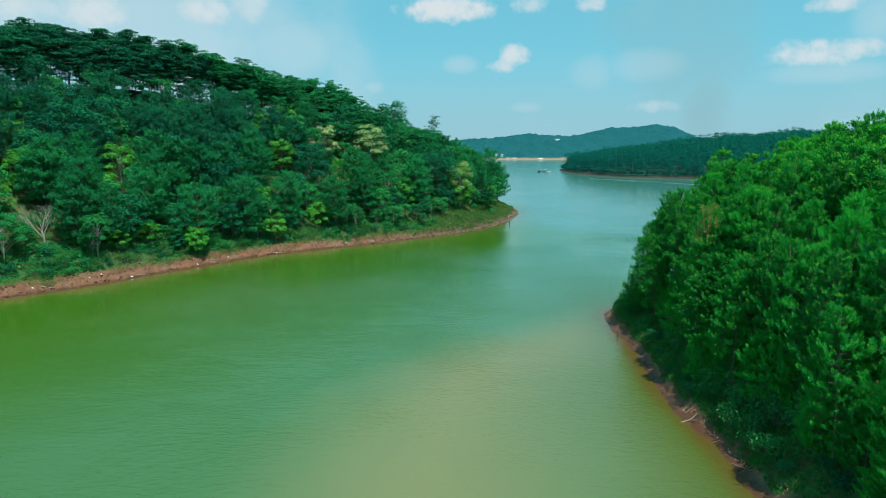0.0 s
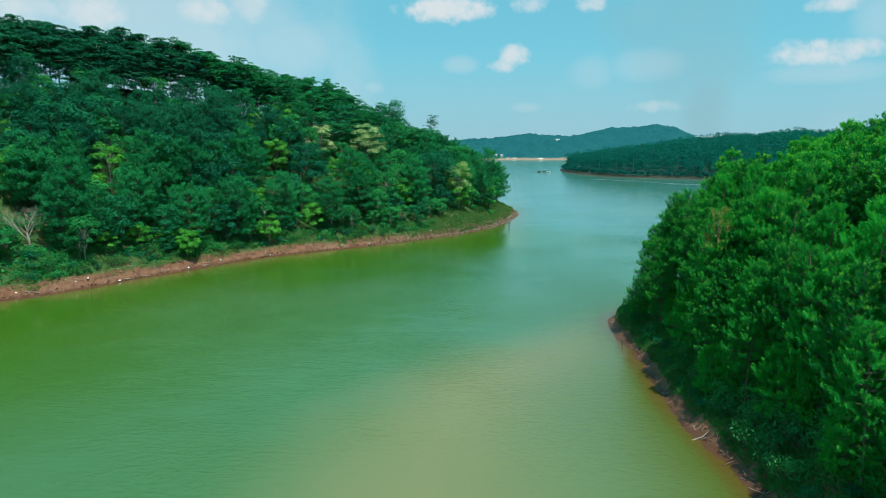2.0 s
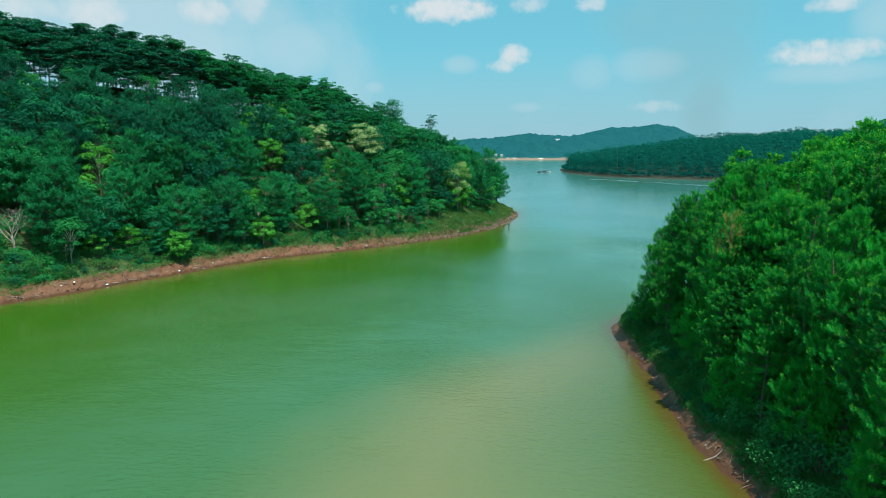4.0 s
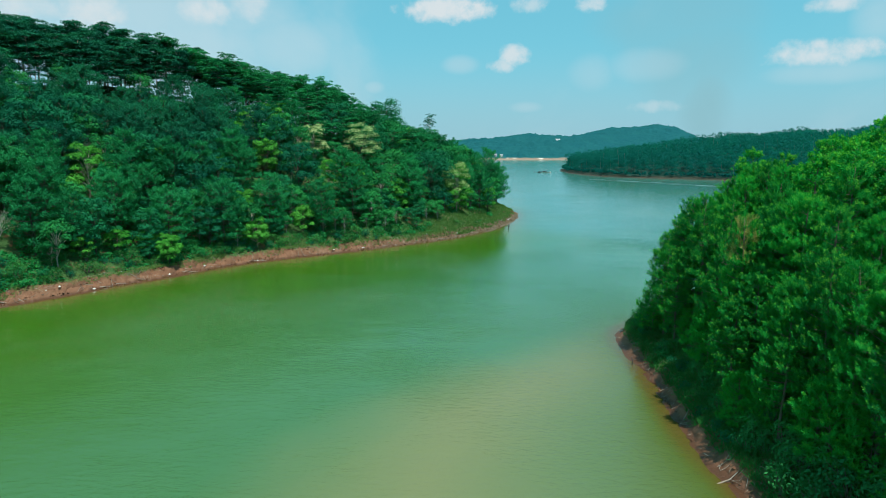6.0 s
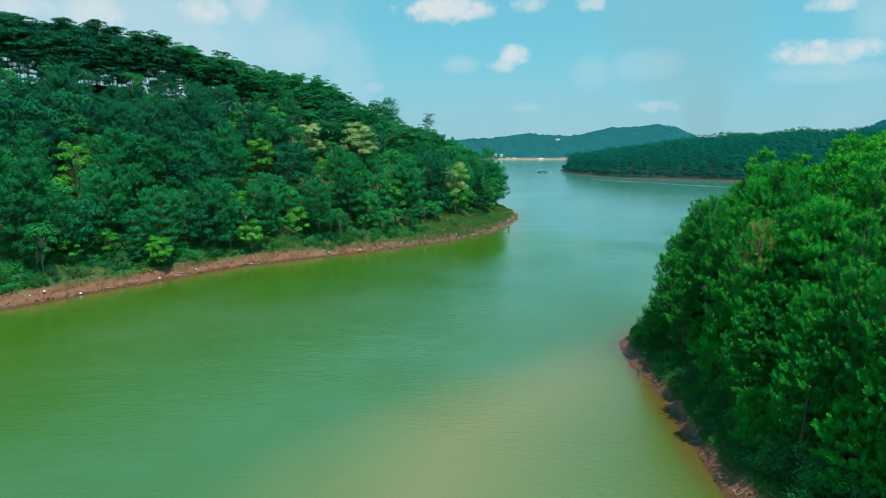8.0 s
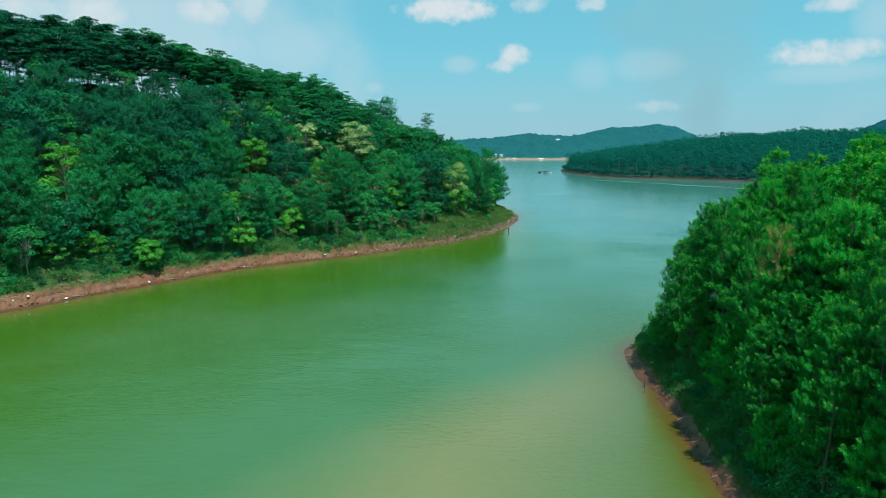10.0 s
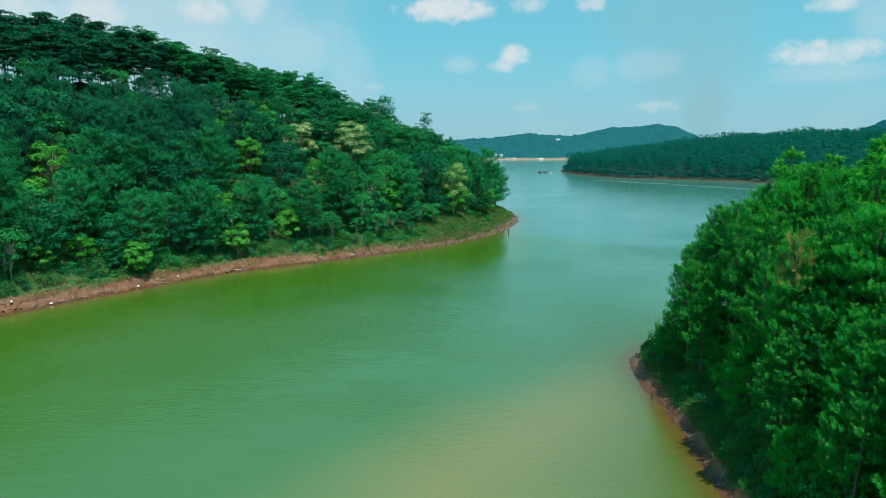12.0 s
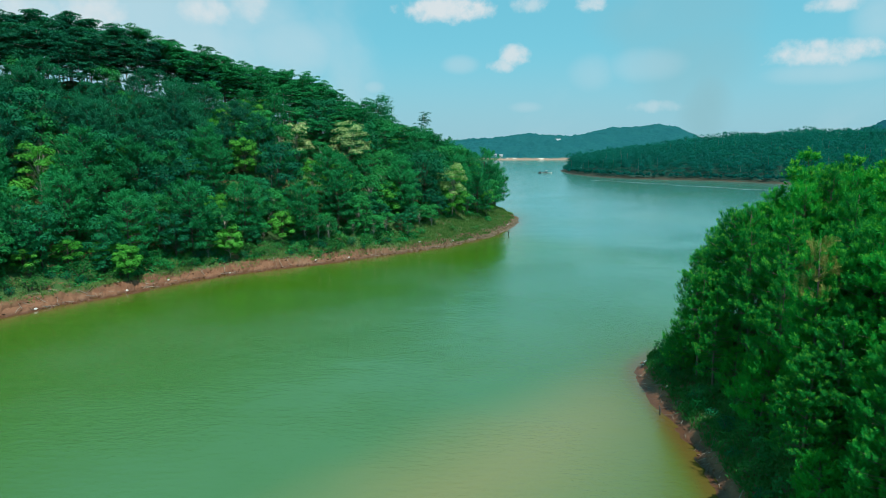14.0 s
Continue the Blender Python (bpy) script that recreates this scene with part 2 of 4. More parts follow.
def plain(name, colour, rough=0.6, spread=0.12):
    m, n = material(name)
    co = n.add("ShaderNodeTexCoord").outputs["Object"]
    g = n.noise(co, 3.0, 5.0, 0.6)
    finish(n, n.mix(n.step(g, 0.35, 0.7), colour, tuple(c * (1 - spread * 2.5) for c in colour)), rough, g, 0.2, 0.02)
    return m


GROUND, WATER = ground_material(), water_material()
LITTER = plain("white_plastic_litter", (0.78, 0.78, 0.74), 0.4)
# pale tone stands for light reflected along the old wake
WAKE_SHEEN = plain("pale_wake_sheen", (0.20, 0.38, 0.38), 0.4)
PAINT = plain("white_house_paint", (0.80, 0.80, 0.77))
ROOF = plain("grey_sheet_roof", (0.42, 0.46, 0.48), 0.5)
HULL = plain("pale_hull_paint", (0.74, 0.78, 0.78), 0.45)
DARK = plain("dark_weathered_timber", (0.045, 0.05, 0.05), 0.8)
GLASS = plain("dark_window_glass", (0.03, 0.045, 0.05), 0.1)


# ---------------------------------------------------------------- mesh helpers
class Geo:
    """Collects vertices and faces of one mesh."""

    def __init__(self):
        self.v, self.f, self.n = [], [], 0

    def add(self, verts, faces):
        verts = np.asarray(verts, float)
        self.v.append(verts)
        self.f.extend([tuple(i + self.n for i in face) for face in faces])
        self.n += len(verts)

    def tube(self, path, radii, sides=6):
        path = np.asarray(path, float)
        verts = []
        for i, p in enumerate(path):
            d = path[min(i + 1, len(path) - 1)] - path[max(i - 1, 0)]
            d = d / (np.linalg.norm(d) + 1e-9)
            a = np.cross(d, (0.3, 1, 0.1) if abs(d[2]) > 0.7 else (0, 0, 1))
            a /= np.linalg.norm(a) + 1e-9
            b = np.cross(d, a)
            for k in range(sides):
                th = 2 * math.pi * k / sides
                verts.append(p + radii[i] * (a * math.cos(th) + b * math.sin(th)))
        faces = [(i * sides + k, i * sides + (k + 1) % sides, (i + 1) * sides + (k + 1) % sides, (i + 1) * sides + k)
                 for i in range(len(path) - 1) for k in range(sides)]
        faces.append(tuple((len(path) - 1) * sides + k for k in range(sides)))
        self.add(verts, faces)

    def box(self, lo, hi):
        x0, y0, z0 = lo
        x1, y1, z1 = hi
        self.add([(x0, y0, z0), (x1, y0, z0), (x1, y1, z0), (x0, y1, z0), (x0, y0, z1), (x1, y0, z1), (x1, y1, z1), (x0, y1, z1)],
                 [(0, 3, 2, 1), (4, 5, 6, 7), (0, 1, 5, 4), (1, 2, 6, 5), (2, 3, 7, 6), (3, 0, 4, 7)])

    def leaves(self, rng, mids, normals, size, narrow=0.6):
        """A pointed, slightly folded leaf or spray of leaves at each place: two triangles."""
        n = len(mids)
        normals = normals / (np.linalg.norm(normals, axis=1, keepdims=True) + 1e-9)
        a = np.cross(normals, rng.normal(size=(n, 3)))
        a /= np.linalg.norm(a, axis=1, keepdims=True) + 1e-9
        b = np.cross(normals, a)
        s = size * rng.uniform(0.65, 1.35, (n, 1))
        fold = normals * s * rng.uniform(-0.25, 0.25, (n, 1))
        verts = np.stack([mids - a * s, mids - b * s * narrow + fold, mids + a * s, mids + b * s * narrow + fold], 1).reshape(-1, 3)
        i = 4 * np.arange(n) + self.n
        self.v.append(verts)
        self.f.extend(np.stack([i, i + 1, i + 2, i + 3], 1).tolist())
        self.n += len(verts)

    def needles(self, rng, tips, axes, length, per=9, width=0.16, spread=0.75):
        """A brush of needles at each place: narrow triangles that fan out round the shoot."""
        m = len(tips)
        tips, axes = np.repeat(tips, per, 0), np.repeat(axes, per, 0)
        d = axes / (np.linalg.norm(axes, axis=1, keepdims=True) + 1e-9) + rng.normal(size=(m * per, 3)) * spread * 0.6
        d /= np.linalg.norm(d, axis=1, keepdims=True) + 1e-9
        a = np.cross(d, rng.normal(size=(m * per, 3)))
        a /= np.linalg.norm(a, axis=1, keepdims=True) + 1e-9
        ln = length * rng.uniform(0.7, 1.25, (m * per, 1))
        base = tips + d * ln * 0.08
        verts = np.stack([base - a * width * 0.3, tips + d * ln * 0.6 + a * width, tips + d * ln], 1)
        verts = verts.reshape(-1, 3)
        i = 3 * np.arange(m * per) + self.n
        self.v.append(verts)
        self.f.extend(np.stack([i, i + 1, i + 2], 1).tolist())
        self.n += len(verts)

    def brushes(self, rng, roots, axes, long, per=12, needle=0.26, width=0.055):
        """Bottle-brush shoots: needles set all along each shoot, pointing out and up."""
        m = len(roots)
        axes = axes / (np.linalg.norm(axes, axis=1, keepdims=True) + 1e-9)
        a = np.cross(axes, rng.normal(size=(m, 3)))
        a /= np.linalg.norm(a, axis=1, keepdims=True) + 1e-9
        b = np.cross(axes, a)
        size = rng.uniform(0.75, 1.25, (m, 1))
        rows_ = []
        for k in range(per):
            s = (k + 0.5) / per
            th = k * 2.39996 + rng.uniform(-0.4, 0.4, (m, 1))
            out = a * np.cos(th) + b * np.sin(th)
            base = roots + axes * long * s * size
            d = out * (0.85 - 0.35 * s ** 3) + axes * (0.52 + 0.45 * s)
            side = (b * np.cos(th) - a * np.sin(th)) * width * size
            tip = base + d * needle * size
            rows_.append(np.stack([base, tip - side, tip + side], 1))
        verts = np.stack(rows_, 1).reshape(-1, 3)
        i = 3 * np.arange(m * per) + self.n
        self.v.append(verts)
        self.f.extend(np.stack([i, i + 1, i + 2], 1).tolist())
        self.n += len(verts)

    def mesh(self, name, mat, smooth=False):
        me = bpy.data.meshes.new(name)
        me.from_pydata(np.concatenate(self.v).tolist(), [], self.f)
        me.materials.append(mat)
        if smooth:
            me.polygons.foreach_set("use_smooth", [True] * len(me.polygons))
        me.update()
        return me


def part(name, geo, mat, parent, label="", smooth=False):
    ob = new(name, geo.mesh(name, mat, smooth))
    ob.parent = parent
    return tagged(ob, label) if label else ob


def thing(name, label, category, group="", kind=""):
    return tagged(new(name), label, category, group, kind)


def plant(kinds, places):
    """Sets out copies of the given things; places are (index of the kind, pose)."""
    first = {}
    for k, m in places:
        if k in first:
            copy_thing(kinds[k], m)
        else:
            first[k] = m
    for k, ob in enumerate(kinds):
        if k in first:
            ob.matrix_basis = first[k]


# ---------------------------------------------------------------- lay of the land
LEFT_SHORE = [(-140, 22), (-112, 62), (-93, 84), (-83, 94), (-77.5, 101), (-73.5, 107.5), (-68, 117.5), (-62, 128.5), (-55.5, 139), (-47, 147.3), (-37.8, 155.5),
              (-30, 163.5), (-22.5, 172), (-14.6, 181), (-6.5, 197), (-1.3, 214), (1.3, 230), (2, 243), (-1, 258), (-9, 272)]
LEFT_LAND = LEFT_SHORE + [(-34, 292), (-90, 312), (-170, 322), (-320, 340), (-620, 300), (-620, -150), (-230, -120), (-170, -40)]
RIGHT_SHORE = [(34, -40), (25, 5), (20, 28), (17.6, 44), (17.4, 50), (16.8, 54), (16.0, 58), (15.4, 61.5), (15, 66), (15, 72), (14.8, 77), (14.4, 83), (13.7, 88),
               (13.4, 92.5), (14.5, 97), (18, 101.5), (25, 105), (36, 108)]
RIGHT_LAND = RIGHT_SHORE + [(62, 111), (110, 116), (200, 108), (420, 60), (420, -150), (70, -150)]
MID_SHORE = [(46, 672), (44, 640), (51, 582), (69, 534), (90, 514), (121, 502), (149, 484), (178, 453), (262, 402)]
MID_LAND = MID_SHORE + [(500, 310), (1500, 260), (1500, 1000), (620, 960), (220, 860), (84, 745)]
FAR_LAND = [(-4200, 900), (-1500, 1040), (-200, 1108), (-40, 1127), (38, 1136), (113, 1146), (400, 1180), (900, 1230), (4200, 1300), (4200, 4900), (-4200, 4900)]


def shore_distance(px, py, poly, closed=True):
    """Distance to a shore, positive on land."""
    best = np.full(px.shape, 1e9)
    inside = np.zeros(px.shape, bool)
    k = len(poly)
    for i in range(k if closed else k - 1):
        (ax, ay), (bx, by) = poly[i], poly[(i + 1) % k]
        dx, dy = bx - ax, by - ay
        s = np.clip(((px - ax) * dx + (py - ay) * dy) / (dx * dx + dy * dy), 0, 1)
        best = np.minimum(best, np.hypot(px - ax - s * dx, py - ay - s * dy))
        if closed:
            cross = ((ay > py) != (by > py)) & (px < (bx - ax) * (py - ay) / (by - ay + 1e-12) + ax)
            inside ^= cross
    return np.where(inside, best, -best) if closed else best


def wobble(px, py, size, seed):
    """Smooth, cheap unevenness between about -1 and 1."""
    rng = np.random.default_rng(seed)
    total = np.zeros(px.shape)
    for k in range(6):
        a, ph = rng.uniform(0, 2 * math.pi, 2)
        f = 2 * math.pi / size * rng.uniform(0.6, 1.9)
        total += np.sin((px * math.cos(a) + py * math.sin(a)) * f + ph) / 2.6
    return total


def ramp(v, lo, hi):
    s = np.clip((v - lo) / (hi - lo), 0, 1)
    return s * s * (3 - 2 * s)


def land_height(px, py):
    """Height of the ground at arrays of places; below zero on the lake's bed."""
    px, py = np.asarray(px, float), np.asarray(py, float)
    rough = wobble(px, py, 9, 3) * 0.5 + wobble(px, py, 3.4, 4) * 0.35
    z = np.full(px.shape, -3.0)
    # wooded hill with a bank of bare clay
    d = shore_distance(px, py, LEFT_LAND) + wobble(px, py, 13, 5) * 0.6 + wobble(px, py, 4, 6) * 0.25
    foot = 2.0 + 0.8 * wobble(px, py, 17, 7)
    bank = 0.22 * np.minimum(d, 4) + 0.95 * ramp(d, foot, foot + 1.1) + 0.10 * rough * ramp(d, 0.3, 2)
    up = np.clip(d - 4.5, 0, None)
    rise = np.where(up < 58, 0.61 * up, 35.4 + 0.61 * 8 * np.tanh((up - 58) / 8))
    rise -= 0.33 * np.clip(up - 66, 0, 55)
    rise = np.where(rise > 18, 18 + (rise - 18) * (1 - 0.5 * ramp(py, 165, 235)), rise) * (1 - 0.7 * ramp(py, 215, 290))
    hill = bank + rise + rough * 0.5 * ramp(d, 4, 14) + wobble(px, py, 40, 8) * 1.2 * ramp(d, 10, 40)
    z = np.maximum(z, np.where(d > 0, hill, np.maximum(0.16 * d, -3)))
    # pine headland
    d = shore_distance(px, py, RIGHT_LAND) + wobble(px, py, 8, 9) * 0.25 + wobble(px, py, 3, 10) * 0.12
    bank = 0.12 * d + 1.25 * ramp(d, 0.5, 2.3) + 0.08 * rough * ramp(d, 0.3, 2)
    up = np.clip(d - 2.5, 0, None)
    head = bank + 10.0 * np.tanh(0.070 * up) + rough * 0.25 * ramp(d, 3, 8)
    z = np.maximum(z, np.where(d > 0, head, np.maximum(0.16 * d, -3)))
    # low wooded shore farther on
    d = shore_distance(px, py, MID_LAND) + wobble(px, py, 30, 11) * 1.5
    mid = 1.5 * ramp(d, 0, 4.5) + 21 * np.tanh(0.0085 * np.clip(d - 9, 0, None)) + wobble(px, py, 90, 12) * 2 * ramp(d, 30, 120) + 4 * ramp(px, 150, 260)
    z = np.maximum(z, np.where(d > 0, mid, np.maximum(0.16 * d, -3)))
    # far shore with bare banks, hills and the last blue ridges
    d = shore_distance(px, py, FAR_LAND) + wobble(px, py, 70, 13) * 3
    far = 3.9 * ramp(d, 0, 10) + 9 * ramp(d, 14, 160) + wobble(px, py, 160, 14) * 2 * ramp(d, 30, 150)
    for hx, hy, sx, sy, top in ((40, 1360, 150, 110, 26.5), (170, 1500, 90, 120, 20), (372, 1730, 100, 170, 56), (222, 1700, 92, 150, 40), (-180, 1500, 160, 140, 14),
                                (1420, 2560, 150, 260, 106), (-320, 4150, 330, 200, 52), (900, 2100, 420, 260, 14)):
        far = far + top * np.exp(-((px - hx) / sx) ** 2 - ((py - hy) / sy) ** 2)
    z = np.maximum(z, np.where(d > 0, far, np.maximum(0.16 * d, -3)))
    return z


def height(x, y):
    return float(land_height(np.array([x]), np.array([y]))[0])


def spread(parts_):
    return np.unique(np.concatenate([np.arange(a, b, s) for a, b, s in parts_]).round(3))


def sheet(name, xs, ys, zs, mat, keep=None):
    nx, ny = len(xs), len(ys)
    gx, gy = np.meshgrid(xs, ys)
    verts = np.stack([gx, gy, zs], -1).reshape(-1, 3)
    i = np.arange(nx * ny).reshape(ny, nx)
    faces = np.stack([i[:-1, :-1], i[:-1, 1:], i[1:, 1:], i[1:, :-1]], -1).reshape(-1, 4)
    me = bpy.data.meshes.new(name)
    me.from_pydata(verts.tolist(), [], faces.tolist())
    me.polygons.foreach_set("use_smooth", [True] * len(me.polygons))
    me.materials.append(mat)
    me.update()
    return new(name, me)


def smooth_line(points, gap):
    """A rounded shoreline with even steps."""
    p = np.array(points, float)
    for _ in range(2):
        a, b = p[:-1], p[1:]
        p = np.concatenate([p[:1], np.stack([0.75 * a + 0.25 * b, 0.25 * a + 0.75 * b], 1).reshape(-1, 2), p[-1:]])
    along = np.concatenate([[0], np.cumsum(np.linalg.norm(np.diff(p, axis=0), axis=1))])
    at = np.arange(0, along[-1], gap)
    return np.stack([np.interp(at, along, p[:, 0]), np.interp(at, along, p[:, 1])], 1)


def bank(name, label, shore, inland, gap, steps, rough, seed):
    """Eroded clay bank along a shore: bench, scarp and crumbled edge."""
    line = smooth_line(shore, gap)
    run = np.gradient(line, axis=0)
    run /= np.linalg.norm(run, axis=1, keepdims=True)
    inward = np.stack([-run[:, 1], run[:, 0]], 1) * inland
    verts = []
    last = len(steps) - 1
    for k, d in enumerate(steps):
        p = line + inward * d
        x, y = p[:, 0], p[:, 1]
        z = land_height(x, y)
        lump = wobble(x, y, 1.7, seed) * 0.5 + wobble(x, y, 0.8, seed + 1) * 0.35 + wobble(x, y, 4.5, seed + 2) * 0.6
        gully = np.maximum(0, wobble(x * 1.0, y * 1.0, 3.0, seed + 3)) ** 2
        z = z + (lump * rough - gully * rough * 0.8) * min(1, max(0, d + 0.3))
        if k in (0, last):
            z = z - 0.45
        verts.append(np.stack([x, y, z], 1))
    verts = np.stack(verts, 1)
    n, m = verts.shape[:2]
    i = np.arange(n * m).reshape(n, m)
    faces = np.stack([i[:-1, :-1], i[:-1, 1:], i[1:, 1:], i[1:, :-1]], -1).reshape(-1, 4)
    me = bpy.data.meshes.new(name)
    me.from_pydata(verts.reshape(-1, 3).tolist(), [], faces.tolist())
    me.materials.append(GROUND)
    me.update()
    return tagged(new(name, me), label, "bank", kind="structure")


xs = spread([(-4200, -1000, 200), (-1000, -400, 50), (-400, -160, 15), (-160, -100, 3), (-100, 60, 1.8), (60, 320, 4), (320, 800, 24), (800, 1800, 80), (1800, 4201, 200)])
ys = spread([(-300, 0, 20), (0, 40, 2.5), (40, 285, 1.8), (285, 440, 10), (440, 690, 4), (690, 1090, 25), (1090, 1180, 4), (1180, 1900, 25), (1900, 4800, 100)])
gx, gy = np.meshgrid(xs, ys)
dip = np.zeros(gx.shape)
for land in (LEFT_LAND, RIGHT_LAND):
    d = shore_distance(gx, gy, land)
    dip += 0.4 * ramp(d, -0.5, 0.6) * (1 - ramp(d, 4.2, 5.6)) * (gy < 300) * (gy > 30)
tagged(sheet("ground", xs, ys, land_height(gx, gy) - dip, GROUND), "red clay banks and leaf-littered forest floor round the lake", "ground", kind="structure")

bank("left_bank", "crumbling bank of bare red clay above the waterline", LEFT_SHORE[1:], 1, 0.45,
     (-1.2, -0.5, 0, 0.4, 0.8, 1.2, 1.6, 2.0, 2.4, 2.7, 3.0, 3.3, 3.6, 4.0, 4.5, 5.2, 6.2), 0.32, 140)
bank("headland_bank", "narrow bank of wet red clay below the pines", RIGHT_SHORE[1:], -1, 0.35,
     (-1.0, -0.4, 0, 0.3, 0.6, 0.9, 1.2, 1.5, 1.8, 2.1, 2.5, 3.0, 3.6, 4.4, 5.6), 0.10, 150)

xs = spread([(-4200, -300, 300), (-300, -100, 20), (-100, 30, 2.2), (30, 320, 10), (320, 4201, 300)])
ys = spread([(-300, 30, 30), (30, 290, 2.2), (290, 700, 10), (700, 1300, 60)])
gx, gy = np.meshgrid(xs, ys)
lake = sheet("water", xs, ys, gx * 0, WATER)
tagged(lake, "calm turbid green lake water with fine ripples", "water", kind="structure")
near = np.maximum.reduce([shore_distance(gx, gy, LEFT_LAND), shore_distance(gx, gy, RIGHT_LAND)])
shallow = lake.data.attributes.new("shallow", "FLOAT", "POINT")
shallow.data.foreach_set("value", (np.exp(np.minimum(near, 0) / 5.6)).ravel().astype(np.float32))


# ---------------------------------------------------------------- trees
def pine(seed, tall, reach, whorls, spray, label, group="", bare=0.2, mat=PINE, odd=None, brush=(0.50, 17, 0.19, 0.031), tips_of=PINE_TIP, blunt=1.55):
    """A pine with whorls of limbs; each limb ends in a spray of upturned needle brushes, with dark gaps between the sprays.
    brush: length of a shoot, needles on it, their length and half width."""
    rng = np.random.default_rng(seed)
    ob = thing("pine_tree", label, "pine tree", group)
    wood, green, young = Geo(), Geo(), Geo()
    lean = rng.normal(size=2) * 0.25
    zs = np.linspace(0, tall, 7)
    spine = np.stack([lean[0] * (zs / tall) ** 2 + 0.08 * np.sin(zs * 0.6 + seed), lean[1] * (zs / tall) ** 2, zs], 1)
    spine[0, 2] = -0.4
    wood.tube(spine, 0.011 * tall * (1 - zs / tall * 0.9) + 0.01, 7)
    tips, axes = [], []
    for wh in range(whorls):
        v = ((wh + 0.5) / whorls) ** 0.92
        limbs = 5 if v < 0.75 else 4
        for k in range(limbs):
            u = bare + (0.965 - bare) * min(1, max(0, v + rng.normal() * 0.22 / whorls * 1.4))
            z = u * tall
            root = np.array([np.interp(z, zs, spine[:, 0]), np.interp(z, zs, spine[:, 1]), z])
            long = reach * max(0.02, 1 - v ** blunt) ** 0.75 * (0.75 + 0.25 * min(1, v * 4)) * rng.uniform(0.70, 1.25) + 0.3
            th = wh * 1.1 + k * 2 * math.pi / limbs + rng.uniform(-0.35, 0.35)
            out = np.array([math.cos(th), math.sin(th), 0])
            across = np.array([-out[1], out[0], 0])
            rise = (0.0 + 0.75 * v) * rng.uniform(0.6, 1.3)
            path = [root, root + out * long * 0.5 + (0, 0, long * 0.5 * rise * 0.6), root + out * long + (0, 0, long * rise)]
            wood.tube(path, [0.012 + 0.016 * long, 0.008 + 0.010 * long, 0.010], 3)
            m = int(spray * (0.30 + 0.70 * min(1.2, long / reach)) * rng.uniform(0.75, 1.25)) + 2
            s = 0.40 + 0.62 * rng.uniform(0, 1, m) ** 0.75
            wide = rng.normal(size=m) * (0.14 + 0.22 * long) * np.clip(1.25 - s * 0.7, 0.3, 1)
            dome = rng.uniform(-0.10, 0.20, m) * (0.5 + long * 0.35) - 0.10 * np.abs(wide)
            node = root + np.outer(s, out * long) + np.outer(wide, across)
            node[:, 2] += long * rise * s * s + dome
            turn = out * rng.uniform(0.05, 0.6, (m, 1)) + np.outer(wide * 0.5, across) + rng.normal(size=(m, 3)) * 0.22
            turn[:, 2] += 0.95
            tips.append(node)
            axes.append(turn)
            for j in range(1):
                q = node[int(rng.integers(0, m))]
                base = root + out * long * rng.uniform(0.3, 0.6) + (0, 0, long * rise * 0.2)
                wood.tube([base, q], [0.016, 0.007], 3)
    top = np.array([(spine[-1, 0], spine[-1, 1], tall * f) for f in (0.92, 0.945, 0.97, 1.0)])
    tips, axes = np.concatenate(tips + [top]), np.concatenate(axes + [np.tile((0.05, 0, 1.0), (4, 1))])
    length, per, needle, width = brush
    if odd:
        dry = Geo()
        gone = (tips[:, 2] > tall * 0.74) & (rng.uniform(size=len(tips)) < 0.68)
        dry.brushes(rng, tips[gone], axes[gone] + rng.normal(size=(gone.sum(), 3)) * 0.4, length, per, needle * 0.9, width * 0.8)
        tips, axes = tips[~gone], axes[~gone]
        part("dead_foliage", dry, odd, ob, "browned yellow needles")
    green.brushes(rng, tips, axes, length, per, needle, width)
    if tips_of:
        unit = axes / np.linalg.norm(axes, axis=1, keepdims=True)
        some = rng.uniform(size=len(tips)) < 0.6
        young.brushes(rng, (tips + unit * length * 0.85)[some], axes[some], length * 0.35, 6, needle * 0.75, width * 0.9)
        part("new_growth", young, tips_of, ob, "yellow-green young shoot tips")
    part("trunk", wood, BARK if tips_of else BARK_DARK, ob, "", True)
    part("crown", green, mat, ob)
    return ob


